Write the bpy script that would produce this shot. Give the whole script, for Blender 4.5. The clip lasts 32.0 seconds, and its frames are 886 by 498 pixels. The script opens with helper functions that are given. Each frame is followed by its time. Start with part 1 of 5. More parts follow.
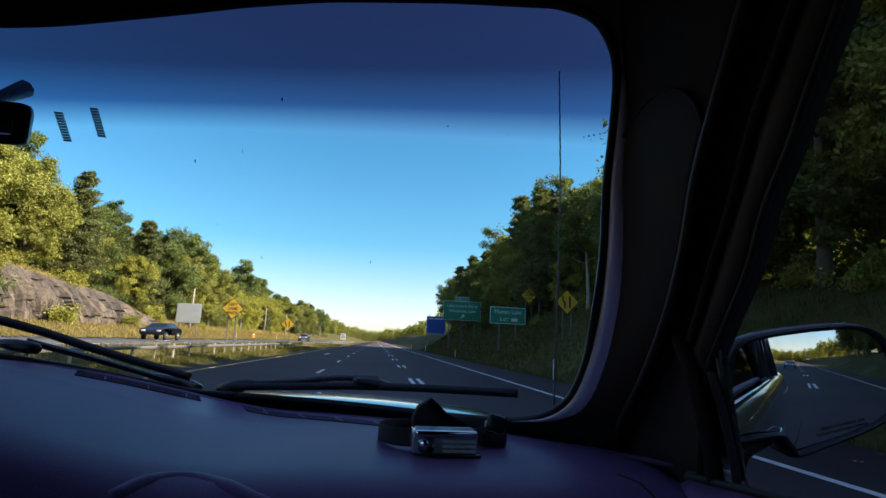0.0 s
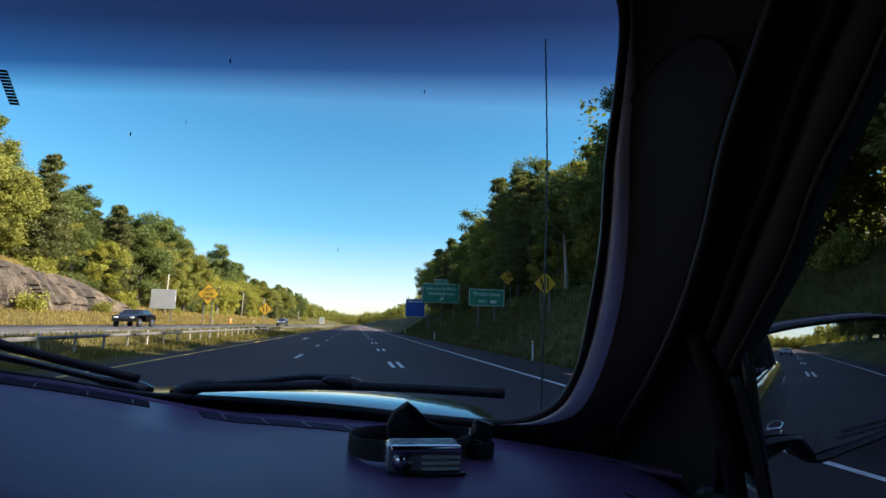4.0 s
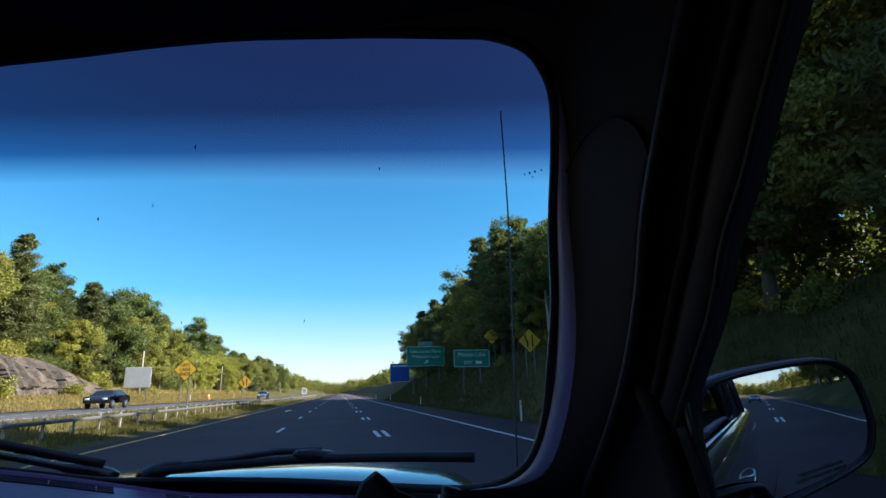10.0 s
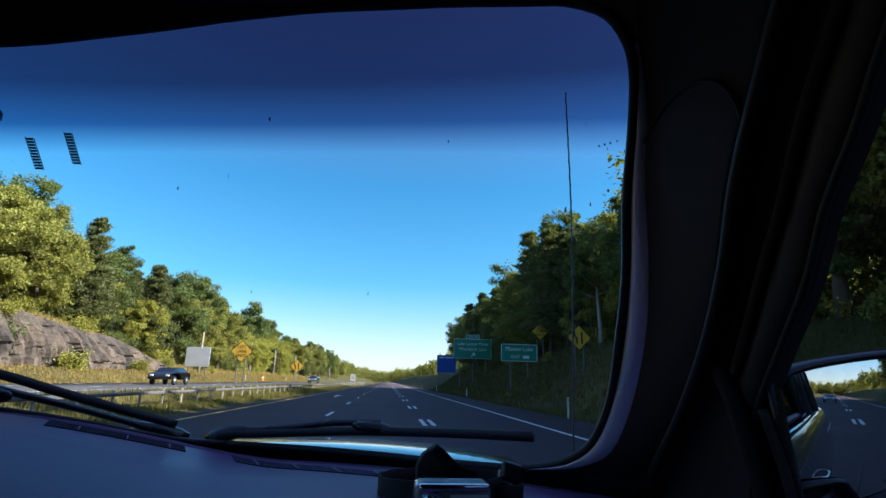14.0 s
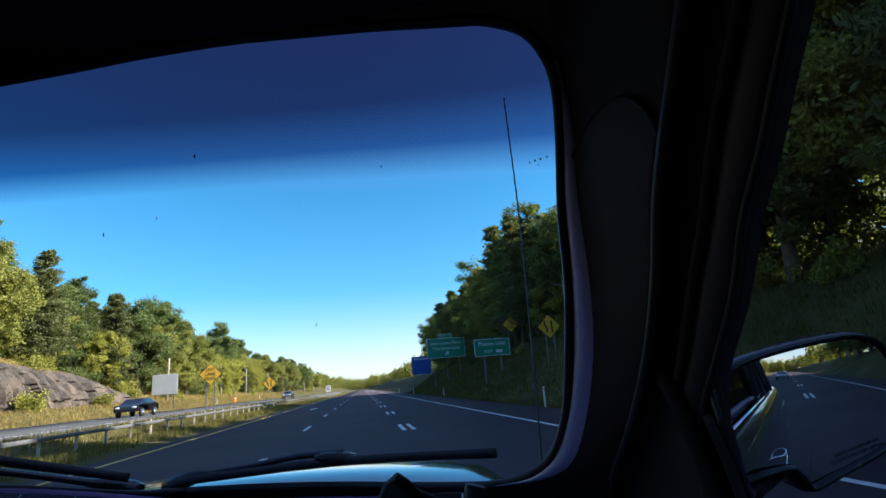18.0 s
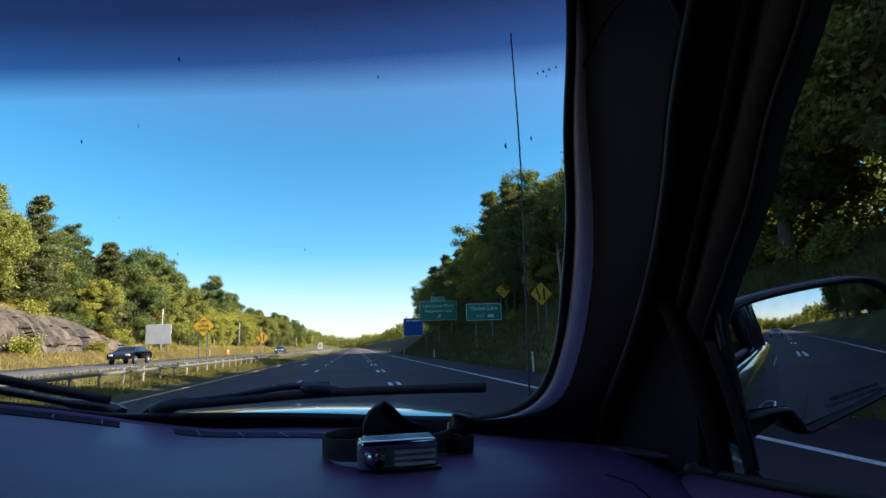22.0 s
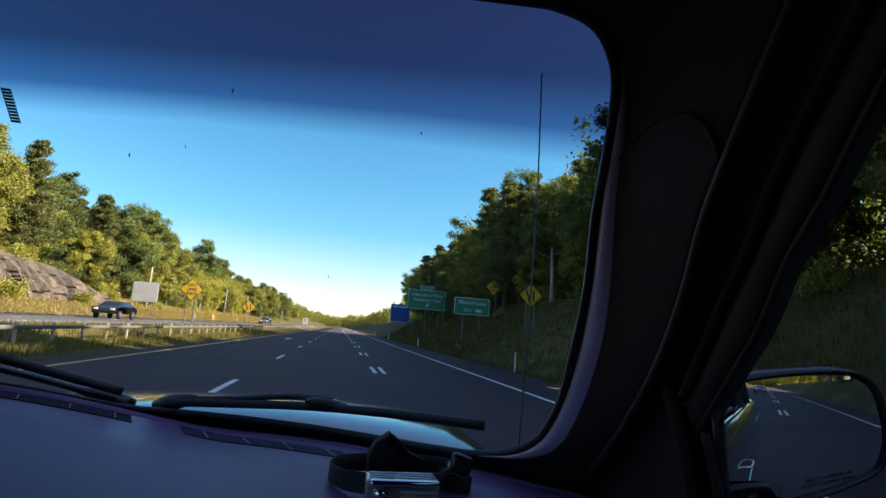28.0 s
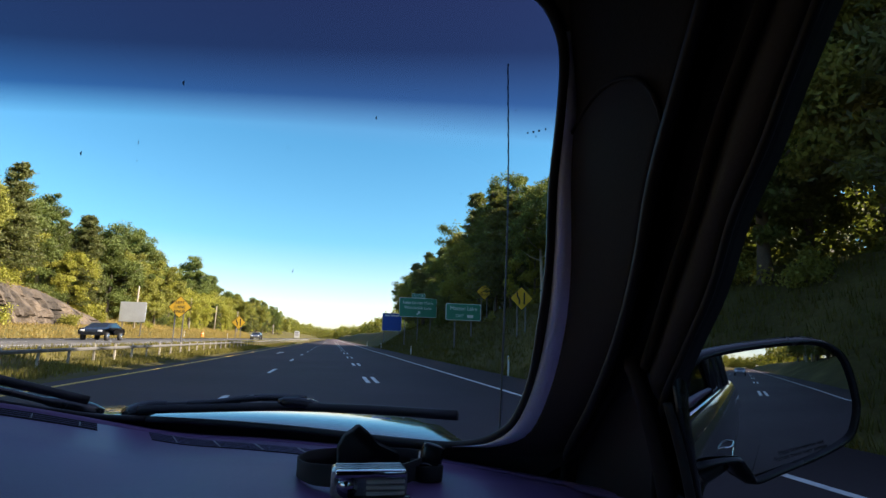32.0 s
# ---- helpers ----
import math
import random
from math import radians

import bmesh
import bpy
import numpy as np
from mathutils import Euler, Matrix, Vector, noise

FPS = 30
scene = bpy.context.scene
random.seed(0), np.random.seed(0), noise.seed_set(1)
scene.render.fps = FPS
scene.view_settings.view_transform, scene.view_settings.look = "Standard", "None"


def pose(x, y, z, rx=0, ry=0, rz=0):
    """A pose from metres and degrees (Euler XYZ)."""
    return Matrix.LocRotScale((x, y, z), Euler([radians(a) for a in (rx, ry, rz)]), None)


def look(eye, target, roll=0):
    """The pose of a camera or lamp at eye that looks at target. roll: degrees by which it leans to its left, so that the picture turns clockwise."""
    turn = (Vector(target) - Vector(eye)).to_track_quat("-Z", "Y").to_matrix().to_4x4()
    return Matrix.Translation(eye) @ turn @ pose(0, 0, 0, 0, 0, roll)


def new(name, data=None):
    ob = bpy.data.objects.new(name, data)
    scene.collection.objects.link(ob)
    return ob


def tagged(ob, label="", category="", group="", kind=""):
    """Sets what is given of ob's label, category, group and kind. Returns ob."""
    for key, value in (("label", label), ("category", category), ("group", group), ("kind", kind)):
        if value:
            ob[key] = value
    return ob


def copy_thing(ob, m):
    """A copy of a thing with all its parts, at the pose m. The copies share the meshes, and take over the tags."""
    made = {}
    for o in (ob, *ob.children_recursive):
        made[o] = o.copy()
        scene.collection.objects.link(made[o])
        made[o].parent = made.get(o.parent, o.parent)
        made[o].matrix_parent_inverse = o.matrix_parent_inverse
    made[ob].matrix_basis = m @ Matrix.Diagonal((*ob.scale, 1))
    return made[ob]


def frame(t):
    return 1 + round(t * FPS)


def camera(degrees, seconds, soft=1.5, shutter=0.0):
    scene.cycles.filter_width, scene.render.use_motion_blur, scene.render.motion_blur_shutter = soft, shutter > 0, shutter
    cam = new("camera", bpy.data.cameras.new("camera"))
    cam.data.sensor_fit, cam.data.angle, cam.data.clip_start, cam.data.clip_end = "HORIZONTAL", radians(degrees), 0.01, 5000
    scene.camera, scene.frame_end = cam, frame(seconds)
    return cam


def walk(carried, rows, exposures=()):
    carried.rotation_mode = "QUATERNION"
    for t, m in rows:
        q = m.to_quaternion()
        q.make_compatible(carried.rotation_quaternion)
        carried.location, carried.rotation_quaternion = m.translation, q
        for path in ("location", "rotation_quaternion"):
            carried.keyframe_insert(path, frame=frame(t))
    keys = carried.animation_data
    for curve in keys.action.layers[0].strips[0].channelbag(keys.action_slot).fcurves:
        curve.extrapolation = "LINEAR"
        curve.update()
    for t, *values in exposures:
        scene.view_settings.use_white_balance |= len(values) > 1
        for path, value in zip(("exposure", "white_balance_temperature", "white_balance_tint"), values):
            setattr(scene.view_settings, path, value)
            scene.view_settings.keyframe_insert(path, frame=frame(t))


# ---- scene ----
cam = camera(78.0, 32.0)
PATH = [
    (0, (0.347, -0.017, 1.444), (0.568, 1.941, 1.785), 2.36),
    (0.5, (0.351, -0.000, 1.442), (0.568, 1.959, 1.784), 0.87),
    (1, (0.367, 0.010, 1.448), (0.543, 1.975, 1.778), 2.32),
    (1.5, (0.369, 0.057, 1.431), (0.658, 2.023, 1.656), 2.00),
    (2, (0.380, 0.100, 1.441), (0.742, 2.055, 1.657), 2.31),
    (2.5, (0.364, 0.107, 1.450), (0.646, 2.069, 1.722), 1.31),
    (3, (0.363, 0.113, 1.471), (0.652, 2.071, 1.758), 1.16),
    (3.5, (0.363, 0.111, 1.472), (0.661, 2.071, 1.738), 1.77),
    (5.5, (0.379, 0.108, 1.457), (0.722, 2.044, 1.825), -0.48),
    (6, (0.392, 0.110, 1.454), (0.762, 2.040, 1.826), -0.54),
    (6.5, (0.401, 0.089, 1.479), (0.767, 2.005, 1.921), -1.58),
    (7, (0.401, 0.090, 1.467), (0.788, 2.004, 1.901), -1.28),
    (7.5, (0.417, 0.089, 1.474), (0.840, 1.994, 1.914), -1.74),
    (8, (0.405, 0.077, 1.467), (0.822, 1.982, 1.911), -2.31),
    (8.5, (0.405, 0.071, 1.485), (0.793, 1.977, 1.953), -2.04),
    (9, (0.399, 0.060, 1.476), (0.789, 1.963, 1.953), -2.85),
    (9.5, (0.405, 0.073, 1.484), (0.799, 1.982, 1.933), -2.22),
    (10, (0.394, 0.064, 1.473), (0.756, 1.967, 1.973), -1.61),
    (10.5, (0.364, 0.056, 1.474), (0.661, 1.963, 1.998), 0.24),
    (11, (0.357, 0.054, 1.473), (0.607, 1.969, 1.994), -0.11),
    (11.5, (0.355, 0.054, 1.477), (0.637, 1.978, 1.945), -0.08),
    (12, (0.350, 0.054, 1.463), (0.659, 1.961, 1.981), -0.55),
    (12.5, (0.353, 0.051, 1.454), (0.596, 1.964, 1.986), 0.76),
    (13, (0.360, 0.071, 1.453), (0.592, 1.999, 1.929), 1.81),
    (13.5, (0.359, 0.071, 1.441), (0.586, 1.996, 1.933), 1.56),
    (14, (0.368, 0.080, 1.443), (0.551, 2.014, 1.918), 1.27),
    (14.5, (0.363, 0.078, 1.435), (0.613, 2.015, 1.867), 0.54),
    (16.5, (0.398, 0.067, 1.454), (0.576, 1.999, 1.940), -0.86),
    (17, (0.417, 0.081, 1.448), (0.612, 2.012, 1.928), -1.27),
    (17.5, (0.406, 0.084, 1.469), (0.687, 2.009, 1.933), -4.89),
    (18, (0.407, 0.081, 1.484), (0.718, 2.000, 1.956), -4.75),
    (18.5, (0.410, 0.093, 1.474), (0.726, 2.006, 1.965), -3.32),
    (19, (0.403, 0.087, 1.488), (0.797, 1.997, 1.931), -4.24),
    (19.5, (0.414, 0.080, 1.485), (0.834, 1.983, 1.936), -3.83),
    (20, (0.418, 0.081, 1.482), (0.820, 1.998, 1.888), -6.69),
    (20.5, (0.437, 0.137, 1.467), (0.820, 2.051, 1.902), -8.71),
    (21, (0.424, 0.156, 1.456), (0.793, 2.079, 1.864), -8.22),
    (21.5, (0.398, 0.149, 1.458), (0.740, 2.075, 1.875), -8.91),
    (22, (0.413, 0.136, 1.428), (0.735, 2.080, 1.771), -2.18),
    (22.5, (0.396, 0.077, 1.455), (0.669, 2.011, 1.889), -4.18),
    (23, (0.401, 0.052, 1.467), (0.733, 1.957, 1.978), -1.37),
    (23.5, (0.399, 0.069, 1.460), (0.703, 1.982, 1.960), -0.88),
    (24, (0.389, 0.075, 1.470), (0.714, 1.973, 2.011), 1.76),
    (24.5, (0.391, 0.076, 1.480), (0.684, 1.966, 2.068), 2.93),
    (25, (0.381, 0.081, 1.497), (0.665, 1.985, 2.039), 3.83),
    (25.5, (0.373, 0.069, 1.500), (0.628, 2.010, 1.910), 3.64),
    (27.5, (0.356, 0.069, 1.526), (0.662, 2.019, 1.849), 3.03),
    (28, (0.354, 0.080, 1.517), (0.697, 2.026, 1.824), 4.24),
    (28.5, (0.360, 0.081, 1.520), (0.671, 2.040, 1.779), 3.18),
    (29, (0.326, 0.089, 1.504), (0.657, 2.039, 1.799), 4.45),
    (29.5, (0.371, 0.069, 1.517), (0.674, 2.022, 1.823), 3.89),
    (30, (0.395, 0.081, 1.504), (0.687, 2.027, 1.861), 3.06),
    (30.5, (0.397, 0.072, 1.503), (0.682, 2.030, 1.795), 2.54),
    (31, (0.388, 0.073, 1.497), (0.740, 2.010, 1.849), 2.30),
    (31.5, (0.396, 0.097, 1.491), (0.754, 2.036, 1.827), 2.58),
    (32, (0.404, 0.089, 1.486), (0.783, 2.024, 1.820), 1.69),
]
walk(cam, [(t, look(eye, target, roll)) for t, eye, target, roll in PATH], [(0, 1.80, 6100, 22), (8, 1.80, 6000, 22), (10.5, 1.75, 5450, 21), (18.5, 1.82, 5450, 21), (20.5, 1.88, 5600, 21), (22, 1.84, 5800, 22), (25.5, 1.72, 5900, 22), (28, 1.95, 6350, 24), (32, 2.0, 6400, 24)])

# ---- light ----
SUN_TO = Vector((0.86, -0.18, 0.53)).normalized()
world = bpy.data.worlds.new("sky")
scene.world = world
world.use_nodes = True
wn, wl = world.node_tree.nodes, world.node_tree.links
sky = wn.new("ShaderNodeTexSky")
sky.sky_type = "NISHITA"
sky.sun_disc = False
sky.sun_elevation = math.asin(SUN_TO.z)
sky.sun_rotation = math.atan2(SUN_TO.x, SUN_TO.y)
sky.air_density, sky.dust_density, sky.ozone_density = 1.0, 0.8, 2.0
wn["Background"].inputs["Strength"].default_value = 0.066
deep = wn.new("ShaderNodeVectorMath")       # the deep cyan-blue of very clear air
deep.operation = "MULTIPLY"
hue = wn.new("ShaderNodeValToRGB")          # paler haze towards the horizon
spot, axes = wn.new("ShaderNodeTexCoord"), wn.new("ShaderNodeSeparateXYZ")
wl.new(spot.outputs["Generated"], axes.inputs["Vector"])
wl.new(axes.outputs["Z"], hue.inputs["Fac"])
hue.color_ramp.elements[0].position, hue.color_ramp.elements[0].color = 0.0, (1.55, 1.50, 1.42, 1)
hue.color_ramp.elements[1].position, hue.color_ramp.elements[1].color = 0.34, (0.40, 0.95, 0.98, 1)
hue.color_ramp.elements.new(0.60).color = (0.95, 0.95, 1.0, 1)
hue.color_ramp.elements.new(0.075).color = (1.12, 1.16, 1.12, 1)
hue.color_ramp.elements.new(0.17).color = (0.52, 0.99, 0.98, 1)
wl.new(hue.outputs["Color"], deep.inputs[1])
wl.new(sky.outputs["Color"], deep.inputs[0])
wl.new(deep.outputs["Vector"], wn["Background"].inputs["Color"])

sun = new("sun", bpy.data.lights.new("sun", "SUN"))
sun.data.energy, sun.data.angle, sun.data.color = 5.0, radians(0.53), (1.0, 0.86, 0.66)
sun.matrix_world = look(SUN_TO * 200, (0, 0, 0))


# ---- materials ----
def material(name, base, rough=0.6, metal=0.0, var=0.15, scale=8.0, fine=60.0, bump=0.0, coat=0.0, spec=0.5, rand=0.0, island=0.0, second=None, blotch=0.5):
    """A surface: base colour with stains at two scales, uneven roughness and fine relief."""
    m = bpy.data.materials.new(name)
    m.use_nodes = True
    n, l = m.node_tree.nodes, m.node_tree.links
    b = n["Principled BSDF"]
    b.inputs["Metallic"].default_value = metal
    b.inputs["Coat Weight"].default_value = coat
    b.inputs["Specular IOR Level"].default_value = spec
    co = n.new("ShaderNodeTexCoord")
    big, small = n.new("ShaderNodeTexNoise"), n.new("ShaderNodeTexNoise")
    big.inputs["Scale"].default_value, small.inputs["Scale"].default_value = scale, fine
    big.inputs["Detail"].default_value, small.inputs["Detail"].default_value = 5.0, 3.0
    for t in (big, small):
        l.new(co.outputs["Object"], t.inputs["Vector"])
    add = n.new("ShaderNodeMath")
    add.operation = "ADD"
    l.new(big.outputs["Fac"], add.inputs[0])
    l.new(small.outputs["Fac"], add.inputs[1])
    ramp = n.new("ShaderNodeMapRange")
    ramp.inputs["From Min"].default_value, ramp.inputs["From Max"].default_value = 0.7, 1.3
    ramp.inputs["To Min"].default_value, ramp.inputs["To Max"].default_value = 1 - var, 1 + var
    l.new(add.outputs[0], ramp.inputs["Value"])
    last = ramp.outputs["Result"]
    for amount, node, out in ((rand, "ShaderNodeObjectInfo", "Random"), (island, "ShaderNodeNewGeometry", "Random Per Island")):
        if amount:
            src, mr, mul = n.new(node), n.new("ShaderNodeMapRange"), n.new("ShaderNodeMath")
            mr.inputs["To Min"].default_value, mr.inputs["To Max"].default_value = 1 - amount, 1 + amount
            mul.operation = "MULTIPLY"
            l.new(src.outputs[out], mr.inputs["Value"])
            l.new(last, mul.inputs[0])
            l.new(mr.outputs["Result"], mul.inputs[1])
            last = mul.outputs[0]
    col = n.new("ShaderNodeVectorMath")
    col.operation = "SCALE"
    if second:
        mix = n.new("ShaderNodeMix")
        mix.data_type = "RGBA"
        sel, lim = n.new("ShaderNodeTexNoise"), n.new("ShaderNodeMapRange")
        sel.inputs["Scale"].default_value, sel.inputs["Detail"].default_value = scale * 0.45, 6.0
        lim.inputs["From Min"].default_value, lim.inputs["From Max"].default_value = blotch - 0.1, blotch + 0.1
        l.new(co.outputs["Object"], sel.inputs["Vector"])
        l.new(sel.outputs["Fac"], lim.inputs["Value"])
        l.new(lim.outputs["Result"], mix.inputs["Factor"])
        mix.inputs["A"].default_value, mix.inputs["B"].default_value = (*base, 1), (*second, 1)
        l.new(mix.outputs["Result"], col.inputs[0])
    else:
        col.inputs[0].default_value = base
    l.new(last, col.inputs["Scale"])
    l.new(col.outputs["Vector"], b.inputs["Base Color"])
    rr = n.new("ShaderNodeMapRange")
    wide = min(0.12, rough * 0.4)
    rr.inputs["To Min"].default_value, rr.inputs["To Max"].default_value = max(rough - wide, 0.005), min(rough + wide, 1)
    l.new(big.outputs["Fac"], rr.inputs["Value"])
    l.new(rr.outputs["Result"], b.inputs["Roughness"])
    if bump:
        bp = n.new("ShaderNodeBump")
        bp.inputs["Strength"].default_value, bp.inputs["Distance"].default_value = 0.6, bump
        l.new(add.outputs[0], bp.inputs["Height"])
        l.new(bp.outputs["Normal"], b.inputs["Normal"])
    return m


def leaf_material(name, base, island=0.45, rand=0.3, rough=0.6, spec=0.25):
    m = material(name, base, rough, var=0.2, scale=0.6, fine=3.0, island=island, rand=rand, spec=spec)
    n, l = m.node_tree.nodes, m.node_tree.links
    b, out = n["Principled BSDF"], n["Material Output"]
    tr, mix = n.new("ShaderNodeBsdfTranslucent"), n.new("ShaderNodeMixShader")
    tr.inputs["Color"].default_value = (base[0] * 1.5, base[1] * 1.5, base[2] * 0.7, 1)
    mix.inputs["Fac"].default_value = 0.35
    l.new(b.outputs["BSDF"], mix.inputs[1])
    l.new(tr.outputs["BSDF"], mix.inputs[2])
    l.new(mix.outputs["Shader"], out.inputs["Surface"])
    return m


def glass_material(name, tint, band=False, gloss=1.0, dust=0.0):
    """Window glass: clear, with mirror gloss by Fresnel; band: the dyed shade band along a windshield's top."""
    m = bpy.data.materials.new(name)
    m.use_nodes = True
    n, l = m.node_tree.nodes, m.node_tree.links
    n.remove(n["Principled BSDF"])
    tr, gl, mix, fr = (n.new("ShaderNode" + k) for k in ("BsdfTransparent", "BsdfGlossy", "MixShader", "Fresnel"))
    gl.inputs["Roughness"].default_value = 0.02
    gl.inputs["Color"].default_value = (gloss, gloss, gloss, 1)
    fr.inputs["IOR"].default_value = 1.35
    tr.inputs["Color"].default_value = (*tint, 1)
    if band:
        co, sep = n.new("ShaderNodeTexCoord"), n.new("ShaderNodeSeparateXYZ")
        l.new(co.outputs["Object"], sep.inputs["Vector"])
        dx, sq, ad = n.new("ShaderNodeMath"), n.new("ShaderNodeMath"), n.new("ShaderNodeMath")
        dx.operation, sq.operation, ad.operation = "SUBTRACT", "MULTIPLY", "MULTIPLY_ADD"
        l.new(sep.outputs["X"], dx.inputs[0])
        dx.inputs[1].default_value = 0.1
        l.new(dx.outputs[0], sq.inputs[0])
        l.new(dx.outputs[0], sq.inputs[1])
        l.new(sq.outputs[0], ad.inputs[0])
        ad.inputs[1].default_value = 0.25
        l.new(sep.outputs["Z"], ad.inputs[2])
        ramp = n.new("ShaderNodeValToRGB")
        mr = n.new("ShaderNodeMapRange")
        mr.inputs["From Min"].default_value, mr.inputs["From Max"].default_value = 1.848, 1.945
        l.new(ad.outputs[0], mr.inputs["Value"])
        l.new(mr.outputs["Result"], ramp.inputs["Fac"])
        e = ramp.color_ramp.elements
        e[0].position, e[0].color = 0.0, (*tint, 1)
        e[1].position, e[1].color = 1.0, (0.084, 0.094, 0.158, 1)
        mid = e.new(0.42)
        mid.color = (0.17, 0.235, 0.36, 1)
        l.new(ramp.outputs["Color"], tr.inputs["Color"])
    l.new(fr.outputs["Fac"], mix.inputs["Fac"])
    l.new(tr.outputs["BSDF"], mix.inputs[1])
    l.new(gl.outputs["BSDF"], mix.inputs[2])
    l.new(mix.outputs["Shader"], n["Material Output"].inputs["Surface"])
    return m


ASPHALT = material("asphalt", (0.066, 0.050, 0.056), 0.85, var=0.22, scale=0.35, fine=40, bump=0.004, second=(0.076, 0.061, 0.064), spec=0.15)
ASPHALT_OLD = material("asphalt_old", (0.075, 0.073, 0.070), 0.88, var=0.2, scale=0.3, fine=40, bump=0.004, second=(0.07, 0.07, 0.07), spec=0.3)
LINE_WHITE = material("road_paint_white", (0.72, 0.72, 0.70), 0.7, var=0.25, scale=3, fine=30, second=(0.5, 0.5, 0.48), blotch=0.62)
LINE_YELLOW = material("road_paint_yellow", (0.62, 0.40, 0.06), 0.7, var=0.22, scale=3, fine=30)
GROUND = material("verge_ground", (0.074, 0.066, 0.022), 0.95, var=0.35, scale=0.25, fine=6, bump=0.03, second=(0.120, 0.100, 0.034), blotch=0.56, spec=0.08)
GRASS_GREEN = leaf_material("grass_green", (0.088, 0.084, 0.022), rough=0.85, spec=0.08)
GRASS_DRY = leaf_material("grass_dry", (0.29, 0.22, 0.078), rough=0.85, spec=0.1)
LEAF_OAK = leaf_material("leaf_oak", (0.112, 0.138, 0.037))
LEAF_MAPLE = leaf_material("leaf_maple", (0.226, 0.226, 0.048))
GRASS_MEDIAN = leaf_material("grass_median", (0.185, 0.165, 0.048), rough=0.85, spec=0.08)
LEAF_PINE = leaf_material("needle_pine", (0.120, 0.130, 0.042))
LEAF_YOUNG = leaf_material("leaf_young", (0.282, 0.276, 0.048))
BARK = material("bark", (0.11, 0.085, 0.065), 0.9, var=0.35, scale=4, fine=30, bump=0.02)
BARK_PALE = material("bark_pale", (0.34, 0.30, 0.25), 0.85, var=0.3, scale=5, fine=30, bump=0.01)
ROCK = material("rock", (0.125, 0.096, 0.068), 0.9, var=0.4, scale=0.8, fine=5, bump=0.12, second=(0.060, 0.050, 0.040), blotch=0.5, spec=0.25)
POST_PALE = material("post_pale", (0.40, 0.36, 0.28), 0.75, var=0.3, scale=3, fine=25, rand=0.2)
STEEL = material("galvanised_steel", (0.17, 0.165, 0.155), 0.6, metal=0.35, var=0.2, scale=2, fine=20)
POLE_WOOD = material("weathered_pole", (0.40, 0.34, 0.26), 0.85, var=0.3, scale=3, fine=25, bump=0.005)
PLASTIC_WHITE = material("white_plastic", (0.75, 0.75, 0.72), 0.5, var=0.1)
SIGN_GREEN = material("sign_green", (0.025, 0.25, 0.15), 0.45, var=0.1, scale=1.0, fine=8)
SIGN_BLUE = material("sign_blue", (0.03, 0.10, 0.42), 0.45, var=0.1, scale=1.0, fine=8)
SIGN_YELLOW = material("sign_yellow", (0.72, 0.42, 0.02), 0.45, var=0.08, scale=1.0, fine=8)
SIGN_BACK = material("sign_white", (0.62, 0.61, 0.58), 0.5, var=0.12, scale=1.0, fine=8)
SIGN_BLACK = material("sign_black", (0.02, 0.02, 0.02), 0.5)
SIGN_LETTER = material("sign_letter_white", (0.78, 0.80, 0.78), 0.5, var=0.05)
ORANGE = material("orange_plastic", (0.75, 0.20, 0.02), 0.5, var=0.12)
VINYL = material("dashboard_vinyl", (0.155, 0.086, 0.195), 0.40, var=0.22, scale=3, fine=420, bump=0.0006, spec=0.14)
SLOT_BLACK = material("slot_black", (0.006, 0.006, 0.008), 0.8, var=0.2, scale=20, fine=200, spec=0.1)
SLAT_VIOLET = material("slat_violet", (0.16, 0.12, 0.26), 0.4, var=0.15, scale=20, fine=200)
RIB_GREY = material("rib_grey", (0.30, 0.29, 0.33), 0.5, var=0.1, scale=20, fine=200)
VINYL_DARK = material("vinyl_dark", (0.020, 0.020, 0.023), 0.6, var=0.2, scale=4, fine=300, bump=0.0005)
# sky sheen along the trim's edge, put into a pale bluish colour
TRIM_SHEEN = material("pillar_edge_sheen", (0.72, 0.79, 1.0), 0.34, metal=0.55, var=0.08, scale=4, fine=300, bump=0.0002, spec=1.0)
# olive-grey trim darkened near black, the cab's shade in its colour
TRIM_SHADED = material("pillar_trim", (0.0200, 0.0165, 0.0205), 0.65, var=0.12, scale=4, fine=350, bump=0.0004, spec=0.2)
# tan cover and welt coloured near black to look shaded
TAN_SHADED = material("tan_shaded", (0.020, 0.016, 0.013), 0.85, var=0.25, scale=30, fine=260, bump=0.001)
HEADLINER = material("headliner_cloth", (0.030, 0.028, 0.030), 0.95, var=0.2, scale=12, fine=500, bump=0.001)
RUBBER = material("rubber", (0.018, 0.018, 0.019), 0.55, var=0.25, scale=10, fine=160, bump=0.0006)
FRIT = material("black_frit", (0.006, 0.006, 0.007), 0.5, var=0.1)
PAINT = material("dark_metallic_paint", (0.15, 0.155, 0.165), 0.22, metal=0.6, var=0.06, scale=3, fine=90, coat=1.0)
CHROME = material("chrome", (0.75, 0.76, 0.78), 0.14, metal=1.0, var=0.06, scale=8, fine=80)
ANTENNA = material("dark_steel", (0.10, 0.10, 0.105), 0.38, metal=0.5, var=0.15, scale=20, fine=200)
BLACK_GLOSS = material("black_gloss_plastic", (0.016, 0.016, 0.018), 0.26, var=0.15, scale=6, fine=120)
STRAP = material("elastic_strap", (0.022, 0.021, 0.022), 0.85, var=0.25, scale=40, fine=520, bump=0.001)
CLEAR = material("clear_plastic", (0.42, 0.43, 0.46), 0.16, metal=0.2, var=0.35, scale=35, fine=110, coat=0.6)
MIRROR = material("mirror_silver", (0.80, 0.82, 0.82), 0.008, metal=1.0, var=0.05, scale=6, fine=60)
